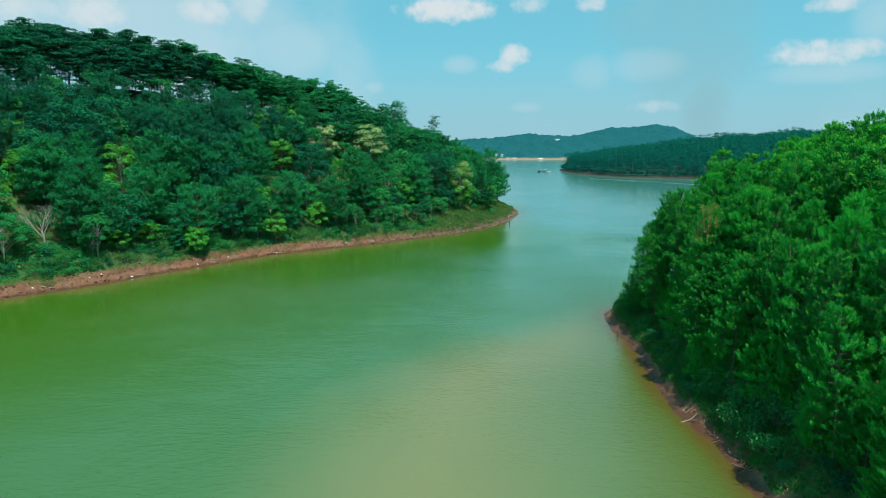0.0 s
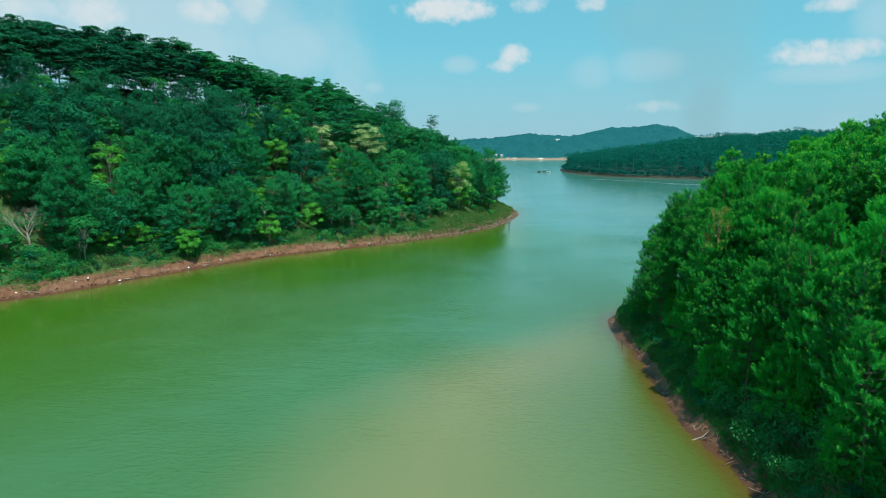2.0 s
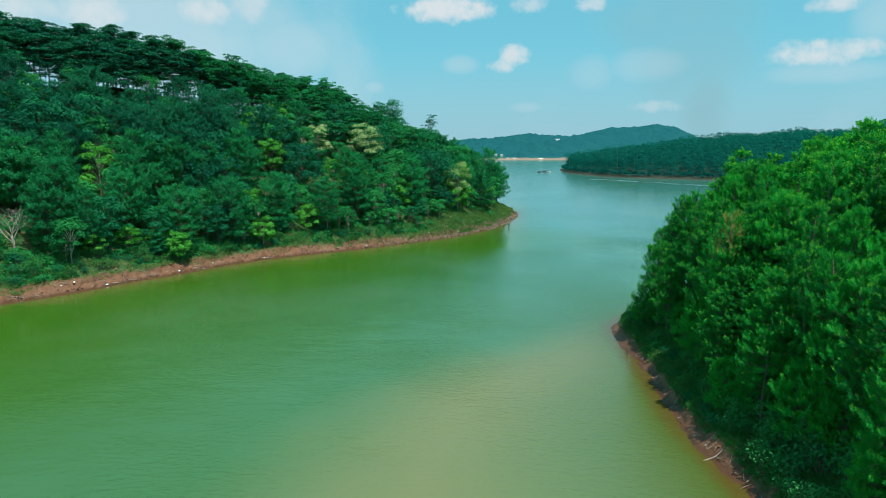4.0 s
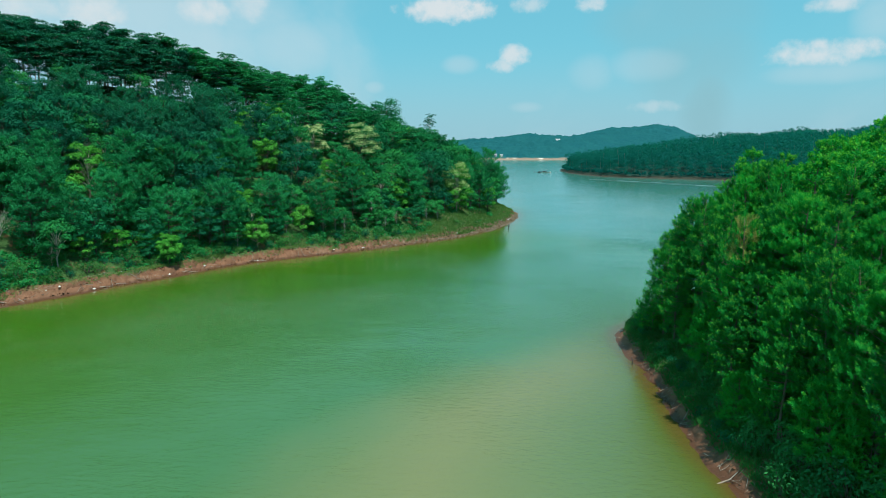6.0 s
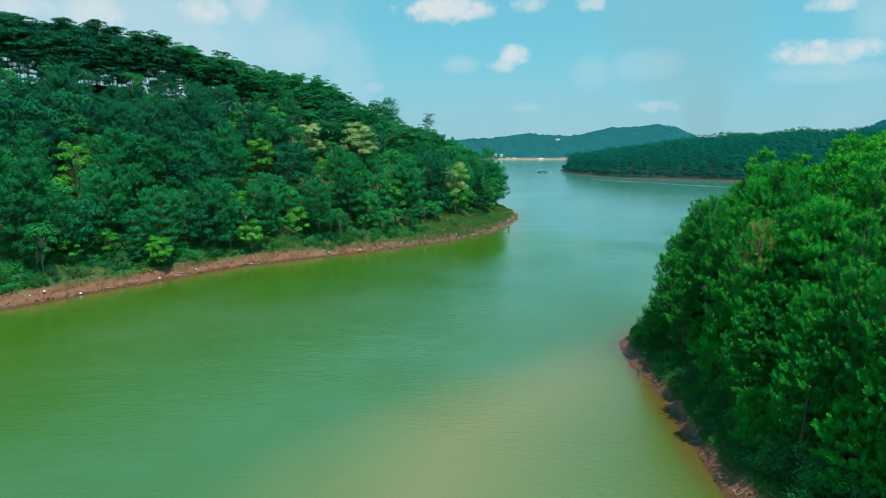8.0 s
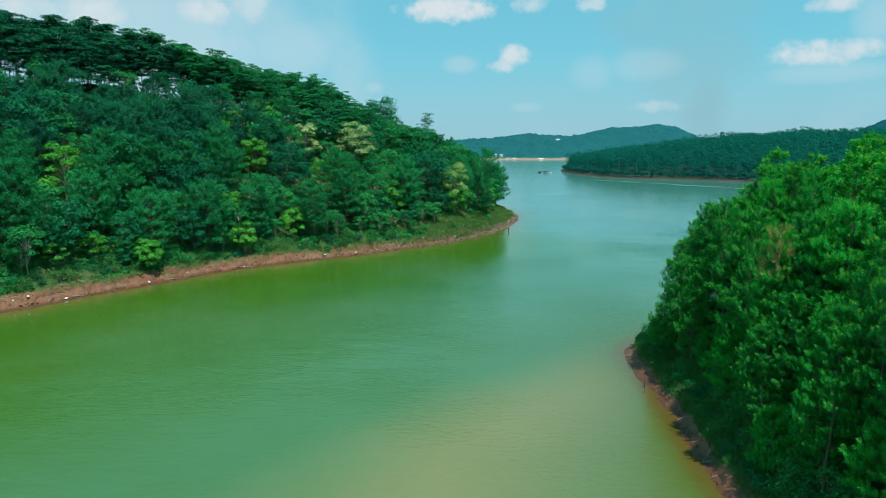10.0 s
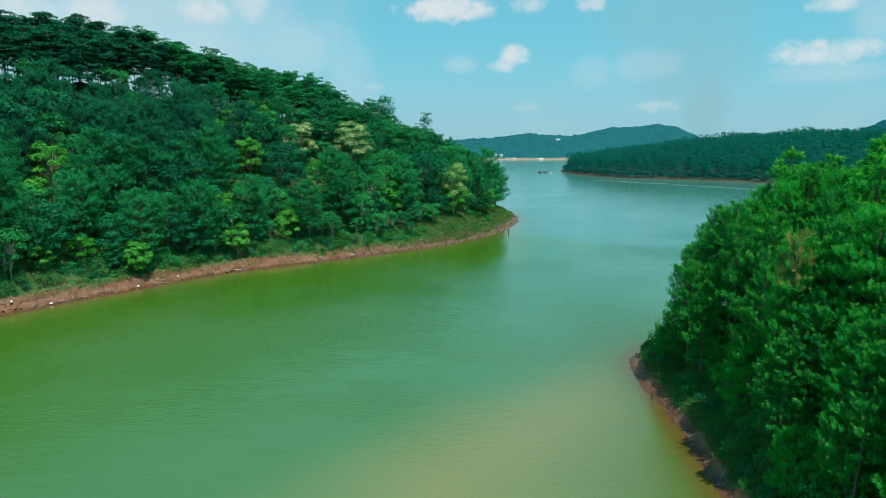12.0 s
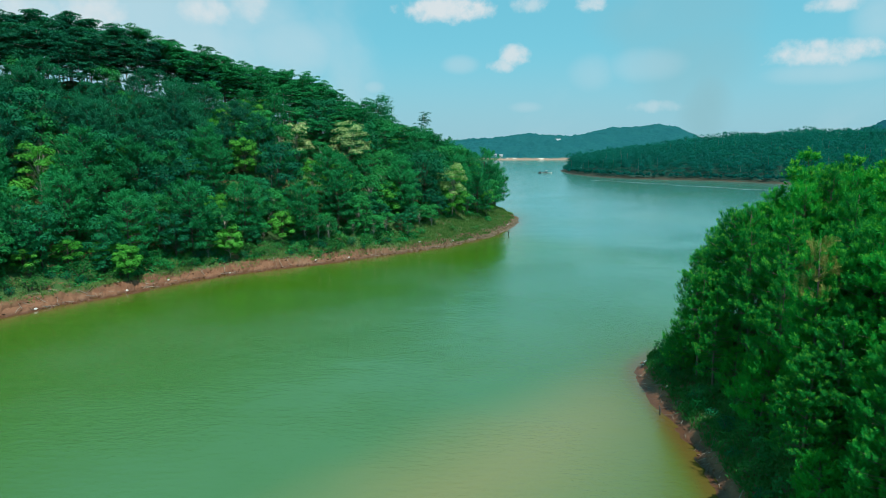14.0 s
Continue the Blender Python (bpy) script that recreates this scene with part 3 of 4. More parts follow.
def hill_pine(seed, tall, plates, label, group, sparse=1.0, low=0.52, mat=PINE_CREST, reach=3.9):
    """A tall old pine: long bare trunk, and flat plates of needles on bent limbs with open gaps between them."""
    rng = np.random.default_rng(seed)
    ob = thing("hill_pine", label, "pine tree", group)
    wood, green = Geo(), Geo()
    zs = np.linspace(0, tall * 0.97, 6)
    bend = rng.normal(size=2) * 0.8
    spine = np.stack([bend[0] * (zs / tall) ** 2, bend[1] * (zs / tall) ** 2, zs], 1)
    spine[0, 2] = -0.6
    wood.tube(spine, 0.145 * (1 - zs / tall * 0.8), 6)
    for k in range(plates):
        u = low + (0.975 - low) * ((k + rng.uniform(0, 1)) / plates) ** 0.72
        z = u * tall
        root = np.array([np.interp(z, zs, spine[:, 0]), np.interp(z, zs, spine[:, 1]), z])
        long = (reach - 0.72 * reach * max(0, u - 0.74) / 0.26) * rng.uniform(0.4, 1.1)
        th = k * 2.4 + rng.uniform(-0.6, 0.6)
        out = np.array([math.cos(th), math.sin(th), 0])
        end = root + out * long + (0, 0, rng.uniform(0.0, 0.9))
        wood.tube([root, (root + end) / 2 + (0, 0, -0.15), end], [0.075, 0.05, 0.025], 4)
        lobes = int(rng.integers(4, 8))
        for j in range(lobes):
            mid = end - out * long * rng.uniform(-0.15, 0.75) + rng.normal(size=3) * (0.8, 0.8, 0.28)
            n = int(46 * sparse)
            size = rng.uniform(0.6, 1.25)
            d = rng.normal(size=(n, 3))
            d[:, 2] = np.abs(d[:, 2]) - 0.25
            d /= np.linalg.norm(d, axis=1, keepdims=True)
            mids = mid + d * (size, size, size * 0.42) * rng.uniform(0.55, 1.05, (n, 1))
            green.leaves(rng, mids, d * 0.5 + (0, 0, 0.8) + rng.normal(size=(n, 3)) * 0.45, 0.25, 0.38)
    for k in range(4):
        z = tall * rng.uniform(0.15, low)
        th = rng.uniform(0, 6.28)
        wood.tube([(0, 0, z), (math.cos(th) * 0.9, math.sin(th) * 0.9, z + 0.3)], [0.03, 0.012], 3)
    part("trunk", wood, BARK_PALE if seed % 3 == 0 else BARK, ob, "", True)
    part("crown", green, mat, ob)
    return ob


def broadleaf(seed, tall, wide, clumps, mat, label, group, pale=None, per=190, leaf=0.17, low=0.26):
    """A broadleaved tree: trunk, limbs and a crown of domed leafy clumps with shade between them."""
    rng = np.random.default_rng(seed)
    ob = thing("broadleaf_tree", label, "tree", group)
    wood, green, flower = Geo(), Geo(), Geo()
    wood.tube([(0, 0, -0.5), (0.1, 0, tall * 0.25), (rng.normal() * 0.3, rng.normal() * 0.3, tall * 0.7)], [0.016 * tall, 0.012 * tall, 0.05], 6)
    for k in range(clumps):
        h = (k + 0.5) / clumps
        th = k * 2.39996 + rng.uniform(-0.5, 0.5)
        z = low + (0.93 - low) * h ** 0.85
        r = wide * math.sqrt(max(0.02, 1 - ((z - 0.50) / 0.52) ** 2)) * rng.uniform(0.55, 0.98)
        mid = np.array([math.cos(th) * r, math.sin(th) * r, tall * z + rng.normal() * 0.35])
        size = wide * rng.uniform(0.27, 0.47)
        wood.tube([(0, 0, tall * max(0.2, z - 0.3)), mid * (0.5, 0.5, 1) + (0, 0, -0.8), mid], [0.006 * tall, 0.04, 0.02], 4)
        n = int(per * rng.uniform(0.8, 1.2) * (size / (0.37 * wide)) ** 1.6)
        d = rng.normal(size=(n, 3))
        d[:, 2] = np.abs(d[:, 2]) * 1.2 - 0.30
        d /= np.linalg.norm(d, axis=1, keepdims=True)
        lobe = 1 + 0.16 * np.sin(d[:, :1] * 5 + k) + 0.16 * np.sin(d[:, 1:2] * 6 + 2 * k)
        mids = mid + d * size * lobe * rng.uniform(0.74, 1.06, (n, 1)) * (1, 1, 0.72)
        face = d + (0, 0, 0.35) + rng.normal(size=(n, 3)) * 0.15
        if pale and z > 0.42:
            blown = (d[:, 2] > 0.0) & (rng.uniform(size=n) < 0.88)
            flower.leaves(rng, mids[blown], face[blown], leaf * 0.9, 0.6)
            mids, face = mids[~blown], face[~blown]
        green.leaves(rng, mids, face, leaf, 0.62)
    part("trunk", wood, BARK_PALE if seed % 2 else BARK_DARK, ob, "", True)
    part("crown", green, mat, ob)
    if pale:
        part("blossom", flower, pale, ob, "cream blossom over the crown")
    return ob


def bush(seed, tall, wide, mat, label, group, leaf=0.115):
    rng = np.random.default_rng(seed)
    ob = thing("bush", label, "bush", group)
    wood, green = Geo(), Geo()
    for k in range(6):
        th = k * 1.05 + rng.uniform(-0.4, 0.4)
        r = wide * rng.uniform(0.15, 0.75)
        mid = np.array([math.cos(th) * r, math.sin(th) * r, tall * rng.uniform(0.35, 0.75)])
        wood.tube([(0, 0, -0.2), mid * (0.6, 0.6, 0.6), mid], [0.05, 0.035, 0.015], 3)
        n = 56
        d = rng.normal(size=(n, 3))
        d /= np.linalg.norm(d, axis=1, keepdims=True)
        mids = mid + d * wide * 0.45 * rng.uniform(0.6, 1.15, (n, 1))
        mids[:, 2] = np.maximum(mids[:, 2], 0.05)
        green.leaves(rng, mids, d + (0, 0, 0.5) + rng.normal(size=(n, 3)) * 0.6, leaf, 0.5)
    part("woody_base", wood, BARK, ob)
    part("foliage", green, mat, ob)
    return ob


def setting(x, y, turn, scale, sink=0.15, lift=None):
    z = height(x, y) if lift is None else lift
    return Matrix.LocRotScale((x, y, z - sink), Euler((0, 0, turn)), (scale[0], scale[0], scale[1]))


def scatter(rng, x0, x1, y0, y1, gap):
    """Uneven, evenly dense places in a rectangle."""
    nx, ny = int((x1 - x0) / gap), int((y1 - y0) / gap)
    i, j = np.meshgrid(np.arange(nx), np.arange(ny))
    px = x0 + (i + 0.5 * (j % 2) + rng.uniform(-0.38, 0.38, i.shape)) * gap
    py = y0 + (j + rng.uniform(-0.38, 0.38, i.shape)) * gap
    return px.ravel(), py.ravel()


# pines of the near headland
rng = np.random.default_rng(21)
near_pines = [pine(100 + k, 14.5, 2.7, 15, 21, "dense dark green pine with upturned shoots, on the headland", "headland pines", 0.20 + 0.05 * (k % 2)) for k in range(4)]
near_pines += [pine(104 + k, 14.5, 2.6, 11, 15, "dense dark green pine with upturned shoots, on the headland", "headland pines", 0.34, brush=(0.48, 9, 0.25, 0.060)) for k in range(2)]
px, py = scatter(rng, 12, 75, 8, 112, 3.5)
dist = shore_distance(px, py, RIGHT_LAND)
ok = (dist > 3.9) & (dist < 30) & (px < 6 + 0.55 * py) & (py > 26)
places = []
BROWNED = (20.4, 68.3)
for x, y, d in zip(px[ok], py[ok], dist[ok]):
    if math.hypot(x - BROWNED[0], y - BROWNED[1]) < 1.1:
        continue
    s = rng.uniform(0.90, 1.04) * (0.70 + 0.30 * min(1, (d - 3.9) / 3.5)) * (0.86 if y > 89 else 1.0)
    places.append((int(rng.integers(0, 4) if d < 13 else rng.integers(4, 6)), setting(x, y, rng.uniform(0, 6.28), (s * rng.uniform(0.95, 1.15), s))))
plant(near_pines, places)
young = [pine(150 + k, 6.5, 2.1, 9, 20, "young bushy pine at the edge of the headland wood", "young headland pines", 0.06) for k in range(2)]
px, py = scatter(rng, 12, 34, 36, 104, 2.9)
dist = shore_distance(px, py, RIGHT_LAND)
ok = (dist > 3.4) & (dist < 7.5) & (px < 5 + 0.55 * py) & (rng.uniform(size=px.shape) < 0.36)
places = []
for x, y in zip(px[ok], py[ok]):
    s = rng.uniform(0.5, 0.95)
    places.append((int(rng.integers(0, 2)), setting(x, y, rng.uniform(0, 6.28), (s * 1.1, s))))
plant(young, places)
brown = pine(131, 14.5, 2.0, 14, 17, "half-dead pine with browned yellow needles among green ones", "", 0.2, odd=PINE_BROWN)
brown.matrix_basis = setting(*BROWNED, 1.0, (1.0, 1.02))
for x, y, s in ((18.9, 65.4, 0.74), (20.6, 65.2, 0.80)):
    copy_thing(near_pines[1], setting(x, y, x * 7.0, (s * 1.1, s)))

# wood on the hill
# trees that stand out: x, y, height, width, what
MARKED = [(-44, 192, 15.5, 5.0, "pale"), (-56, 184.5, 12.5, 3.8, "pale"), (-24.5, 197, 15.0, 6.4, "round"), (-17.0, 199.5, 14.5, 4.2, "pale_edge"),
          (-67, 126.5, 6.2, 2.2, "lime"), (-88, 134, 11.0, 3.4, "lime"), (-64, 170.5, 10, 3.2, "lime"), (-49, 175.5, 9, 3.0, "lime"), (-99.5, 119, 10.0, 3.2, "lime"),
          (-57, 145.5, 6.0, 2.4, "lime"), (-8.5, 217, 8.0, 2.6, "lime")]
LONE = (-29.3, 235)
rng = np.random.default_rng(33)
tall_pines = [hill_pine(200 + k, 17.0, 17 + k % 3, "tall old pine with bare trunk and flat layered crown", "pines on the ridge", 1.0, 0.34 + 0.07 * (k % 3)) for k in range(5)]
point_pines = [hill_pine(220 + k, 16.0, 15, "layered green pine on the shoulder of the hill", "pines on the shoulder", 1.0, 0.34 + 0.06 * k, PINE_HILL) for k in range(3)]
HILL_BRUSH = (0.62, 9, 0.34, 0.075)
slope_pines = [pine(300 + k, 11.5, 3.0, 10, 13, "bushy young pine on the wooded slope", "pines on the slope", 0.14, PINE_HILL, None, HILL_BRUSH, None, 2.6) for k in range(3)]
slope_pines += [pine(310 + k, 11.5, 3.0, 10, 13, "dark bushy pine high on the wooded slope", "pines on the slope", 0.14, PINE_CREST, None, HILL_BRUSH, None, 2.6) for k in range(2)]
leafy = [broadleaf(400, 11, 3.6, 19, LEAF_DARK, "dark green broadleaved tree on the wooded slope", "slope trees"),
         broadleaf(401, 10, 3.3, 17, LEAF_MID, "mid-green broadleaved tree on the wooded slope", "slope trees", low=0.36),
         broadleaf(402, 12, 3.8, 21, LEAF_DARK, "dark green broadleaved tree on the wooded slope", "slope trees"),
         broadleaf(403, 9, 3.0, 15, LEAF_MID, "mid-green broadleaved tree on the wooded slope", "slope trees", low=0.40),
         broadleaf(404, 8.5, 3.0, 15, LEAF_LIME, "light yellow-green broadleaved tree on the wooded slope", "slope trees")]
px, py = scatter(rng, -165, 6, 60, 285, 5.1)
dist = shore_distance(px, py, LEFT_LAND)
front = shore_distance(px, py, LEFT_SHORE, closed=False)
ok = (dist > np.where((py > 168) & (py < 225), 8.0, 6.8)) & (front < 78) & (px > -0.93 * py - 14) & (py < 262)
for ax, ay, r in [(x * f, y * f, r * wide) for x, y, tall, wide, what in MARKED for f, r in ((1, 0.95), (0.98, 0.9), (0.96, 0.85), (0.94, 0.75))] + [(-88.5, 110, 5.0), (-84, 104, 5.0), (-80, 100, 3.5)]:
    ok &= np.hypot(px - ax, py - ay) > r
high, low, conifers, shoulder = [], [], [], []
for x, y, d in zip(px[ok], py[ok], dist[ok]):
    turn, s = rng.uniform(0, 6.28), rng.uniform(0.92, 1.32)
    pick = rng.uniform()
    if 44 < d:
        s *= 0.72 + 0.28 * ((x * 0.37) % 1) if y < 186 else 0.85
    if d > 55 + rng.uniform(-6, 4) or (y > 188 and d > 24 and pick < 0.6):
        s = rng.uniform(0.90, 1.12) * (0.82 if d < 50 else 0.97)
        if y > 186:
            shoulder.append((int(rng.integers(0, 3)), setting(x, y, turn, (s * rng.uniform(1.0, 1.3), s))))
        else:
            s *= 0.97 if x < -105 else 1.0
            high.append((int(rng.integers(0, 5)), setting(x, y, turn, (s * rng.uniform(1.0, 1.35), s))))
    elif d > 27 and y < 186 and pick < 0.60:
        conifers.append((3 + int(rng.integers(0, 2)), setting(x, y, turn, (s * 1.15, s))))
    elif pick < 0.42:
        s *= 1.15 if y > 195 else 1.0
        conifers.append((int(rng.integers(0, 3)), setting(x, y, turn, (s * 1.1, s))))
    else:
        s *= (0.72 + 0.28 * min(1, (d - 6) / 10)) * (1.22 if y > 195 else 1.0)
        k = int(rng.choice(5, p=(0.38, 0.17, 0.32, 0.06, 0.07) if y < 172 and d > 25 else (0.24, 0.24, 0.20, 0.15, 0.17) if y < 165 else (0.05, 0.35, 0.08, 0.24, 0.28)))
        low.append((k, setting(x, y, turn, (s, s))))
px, py = scatter(rng, -150, -70, 130, 235, 5.2)
dist = shore_distance(px, py, LEFT_LAND)
front = shore_distance(px, py, LEFT_SHORE, closed=False)
ok = (dist > 56) & (front < 72) & (px > -0.93 * py - 8)
for x, y in zip(px[ok], py[ok]):
    s = rng.uniform(0.62, 0.98)
    high.append((int(rng.integers(0, 5)), setting(x, y, rng.uniform(0, 6.28), (s * 1.25, s))))
# low young growth along the foot of the wood
px, py = scatter(rng, -95, 6, 100, 214, 3.9)
dist = shore_distance(px, py, LEFT_LAND)
ok = (dist > 6.2 + 2.5 * (py > 195)) & (dist < 19) & (rng.uniform(size=px.shape) < 0.8)
for ax, ay, r in [(x, y, wide * 0.7) for x, y, tall, wide, what in MARKED] + [(-88.5, 110, 5.0), (-84, 104, 5.0), (-80, 100, 3.5)]:
    ok &= np.hypot(px - ax, py - ay) > r
for x, y in zip(px[ok], py[ok]):
    s = rng.uniform(0.36, 0.62)
    low.append((int(rng.choice(5, p=(0.1, 0.35, 0.1, 0.25, 0.2))), setting(x, y, rng.uniform(0, 6.28), (s * 1.25, s))))
plant(tall_pines, high)
plant(point_pines, shoulder)
plant(slope_pines, conifers)
plant(leafy, low)
for k, (x, y, tall, wide, what) in enumerate(MARKED):
    if what == "pale":
        ob = broadleaf(440 + k, tall, wide, 32, LEAF_MID, "rounded broadleaved tree covered in cream blossom", "", LEAF_PALE, 330, 0.18, 0.14)
    elif what == "pale_edge":
        ob = broadleaf(440 + k, tall, wide, 34, LEAF_LIME, "yellow-green tree with pale blossom beside a larger dark tree", "", LEAF_PALE, 300, 0.18, 0.10)
    elif what == "round":
        ob = broadleaf(440 + k, tall, wide, 34, LEAF_DARK, "large dark green round-crowned tree near the point", "", None, 330, 0.18, 0.12)
    else:
        ob = broadleaf(440 + k, tall, wide, 21, LEAF_LIME, "light yellow-green broadleaved tree on the wooded slope", "slope trees", None, 190, 0.17)
    ob.matrix_basis = setting(x, y, k * 1.3, (1, 1))
lone = hill_pine(231, 17.0, 9, "single sparse pine rising above the wood", "", 0.45, 0.58, PINE_CREST, 2.1)
lone.matrix_basis = setting(*LONE, 0.4, (1.05, 1.2))

# ---------------------------------------------------------------- woods farther off
def wood_stuff(name, label, mat, px, py, tall, seed, leaves, leaf, trunks=True):
    """Many trees of a wood as one: each a trunk with four or five layered clumps."""
    rng = np.random.default_rng(seed)
    geo, wood = Geo(), Geo()
    pz = land_height(px, py)
    for x, y, z in zip(px, py, pz):
        h = tall * rng.uniform(0.72, 1.18)
        clumps = 5 if trunks else 2
        for k in range(clumps):
            n = leaves // clumps
            v = (k + rng.uniform(0.1, 0.9)) / clumps
            d = rng.normal(size=(n, 3))
            d[:, 2] = np.abs(d[:, 2]) - 0.3
            d /= np.linalg.norm(d, axis=1, keepdims=True)
            r = h * 0.31 * (1.15 - 0.70 * v) * rng.uniform(0.75, 1.2)
            a = rng.uniform(0, 6.28)
            off = r * rng.uniform(0.1, 0.7)
            mid = np.array([x + off * math.cos(a), y + off * math.sin(a), z + h * ((0.22 + 0.72 * v) if trunks else 0.5)])
            mids = mid + d * (r, r, h * (0.12 if trunks else 0.4)) * rng.uniform(0.65, 1.05, (n, 1))
            geo.leaves(rng, mids, d + (0, 0, 0.45) + rng.normal(size=(n, 3)) * 0.14, leaf, 0.75)
        if trunks and rng.uniform() < 0.12:
            wood.tube([(x, y, z - 0.5), (x, y, z + h * 0.9)], [0.16, 0.08], 3)
    ob = tagged(new(name), label, "wood", kind="stuff")
    part("crowns", geo, mat, ob)
    if trunks:
        part("trunks", wood, BARK_PALE, ob)
    return ob


rng = np.random.default_rng(50)
px, py = scatter(rng, 40, 470, 410, 760, 6.0)
dist = shore_distance(px, py, MID_LAND)
ok = (dist > 5.0 + 3 * rng.uniform(size=px.shape)) & (dist < 200) & (px < 0.72 * py)
front_ = ok & (dist < 34)
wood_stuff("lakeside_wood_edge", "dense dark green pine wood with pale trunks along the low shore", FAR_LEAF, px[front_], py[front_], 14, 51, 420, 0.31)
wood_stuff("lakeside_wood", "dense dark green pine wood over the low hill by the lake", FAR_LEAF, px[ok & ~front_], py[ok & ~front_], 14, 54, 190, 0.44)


def canopy(name, label, x0, x1, y0, y1, gap, tall, seed):
    """The closed roof of a far wood: a lumpy sheet of tree tops that comes down to the ground at its edges."""
    rng = np.random.default_rng(seed)
    xs, ys = np.arange(x0, x1, gap), np.arange(y0, y1, gap)
    gx, gy = np.meshgrid(xs, ys)
    gx = gx + rng.uniform(-0.35, 0.35, gx.shape) * gap
    gy = gy + rng.uniform(-0.35, 0.35, gx.shape) * gap
    d = shore_distance(gx, gy, FAR_LAND)
    tops = tall * (0.62 + 0.22 * wobble(gx, gy, 60, seed) + rng.uniform(-0.34, 0.34, gx.shape) + 0.4 * (rng.uniform(size=gx.shape) < 0.04))
    top = land_height(gx, gy) - 0.5 + tops * ramp(d + 4 * wobble(gx, gy, 25, seed + 1), 13, 19)
    side = np.minimum(np.minimum(gx - x0, x1 - gx), np.minimum(gy - y0, y1 - gy))
    top = np.where(side < 1.5 * gap, top - tall - 3, top)
    verts = np.stack([gx, gy, top], -1).reshape(-1, 3)
    i = np.arange(gx.size).reshape(gx.shape)
    geo = Geo()
    geo.v.append(verts)
    geo.f.extend(np.stack([i[:-1, :-1], i[:-1, 1:], i[1:, 1:], i[1:, :-1]], -1).reshape(-1, 4).tolist())
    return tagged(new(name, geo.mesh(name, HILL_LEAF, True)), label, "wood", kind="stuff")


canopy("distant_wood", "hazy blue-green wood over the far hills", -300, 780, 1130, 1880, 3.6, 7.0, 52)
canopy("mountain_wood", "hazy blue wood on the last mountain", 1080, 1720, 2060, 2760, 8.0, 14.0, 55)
px, py = scatter(rng, 40, 330, 400, 690, 2.6)
dist = shore_distance(px, py, MID_LAND)
ok = (dist > 2.6) & (dist < 9.0) & (px < 0.72 * py) & (rng.uniform(size=px.shape) < 0.75)
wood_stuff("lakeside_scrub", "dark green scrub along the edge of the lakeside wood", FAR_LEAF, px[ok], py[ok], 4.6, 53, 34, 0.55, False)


# ---------------------------------------------------------------- bank: dead tree, bushes, grass, clods
def dead_tree(seed, tall):
    """A bare tree whose stems fork again and again into a round head of fine twigs."""
    rng = np.random.default_rng(seed)
    ob = thing("dead_tree", "bare pale grey dead tree with a round head of fine twigs", "dead tree")
    wood, twigs = Geo(), Geo()

    def grow(p, d, long, thick, level):
        bend = d + rng.normal(size=3) * 0.12
        q = p + bend / np.linalg.norm(bend) * long * 0.5
        e = q + d / np.linalg.norm(d) * long * 0.5
        (wood if level < 3 else twigs).tube([p, q, e], [thick, thick * 0.85, thick * 0.65], 6 if level < 2 else 3)
        if level == 6:
            return
        for _ in range(4 if level == 0 else 3 if level < 3 else 2):
            turn = rng.normal(size=3) * (0.55, 0.55, 0.25)
            out = np.array([e[0], e[1], 0]) / tall * 0.5
            nd = d / np.linalg.norm(d) + turn + out + (0, 0, 0.18)
            grow(e if level else p + (e - p) * rng.uniform(0.5, 1), nd, long * rng.uniform(0.62, 0.86), max(thick * 0.58, 0.014), level + 1)

    grow(np.array([0, 0, -0.4]), np.array([0.02, 0, 1.0]), tall * 0.27, 0.24, 0)
    part("trunk", wood, BARK_PALE, ob, "", True)
    part("twigs", twigs, BARK_PALE, ob)
    return ob


dead_tree(61, 10.4).matrix_basis = setting(-88.3, 109.5, 0.3, (1, 1))

rng = np.random.default_rng(70)
bushes = [bush(500, 1.7, 1.3, LEAF_SHRUB, "leafy green bush on the bank", "bank bushes"), bush(501, 1.3, 1.1, LEAF_MID, "low bright green bush on the bank", "bank bushes"),
          bush(502, 2.1, 1.4, LEAF_GREY, "grey-green bush on the bank", "bank bushes"), bush(503, 1.1, 1.2, LEAF_DARK, "low dark green bush on the bank", "bank bushes")]
spots = []
px, py = scatter(rng, -125, 6, 60, 262, 2.25)
dist = shore_distance(px, py, LEFT_LAND)
ok = (dist > 3.9) & (dist < 9.5) & (rng.uniform(size=px.shape) < np.where(py > 172, 0.14, 0.9)) & (px > -0.93 * py - 2)
for x, y in zip(px[ok], py[ok]):
    s = rng.uniform(0.7, 1.5)
    spots.append((int(rng.choice(4, p=(0.4, 0.25, 0.15, 0.2))), setting(x, y, rng.uniform(0, 6.28), (s, s * rng.uniform(0.8, 1.2)), 0.1)))
for x, y, s in ((-85.5, 106.0, 1.3), (-83.6, 104.6, 1.1), (-87.0, 105.2, 1.2), (-89.5, 106.5, 1.4), (-91.5, 109.0, 1.5), (-85.4, 108.6, 1.2), (-82.0, 105.5, 1.3), (-84.2, 107.4, 1.0), (-90.5, 111.8, 1.6), (-86.2, 112.6, 1.6)):
    spots.append((int(rng.choice(4, p=(0.4, 0.3, 0.1, 0.2))), setting(x, y, rng.uniform(0, 6.28), (s, s), 0.1)))
px, py = scatter(rng, -112, -74, 92, 128, 3.4)
dist = shore_distance(px, py, LEFT_LAND)
ok = (dist > 9.0) & (dist < 18) & (np.hypot(px + 88.3, py - 109.5) > 3.2)
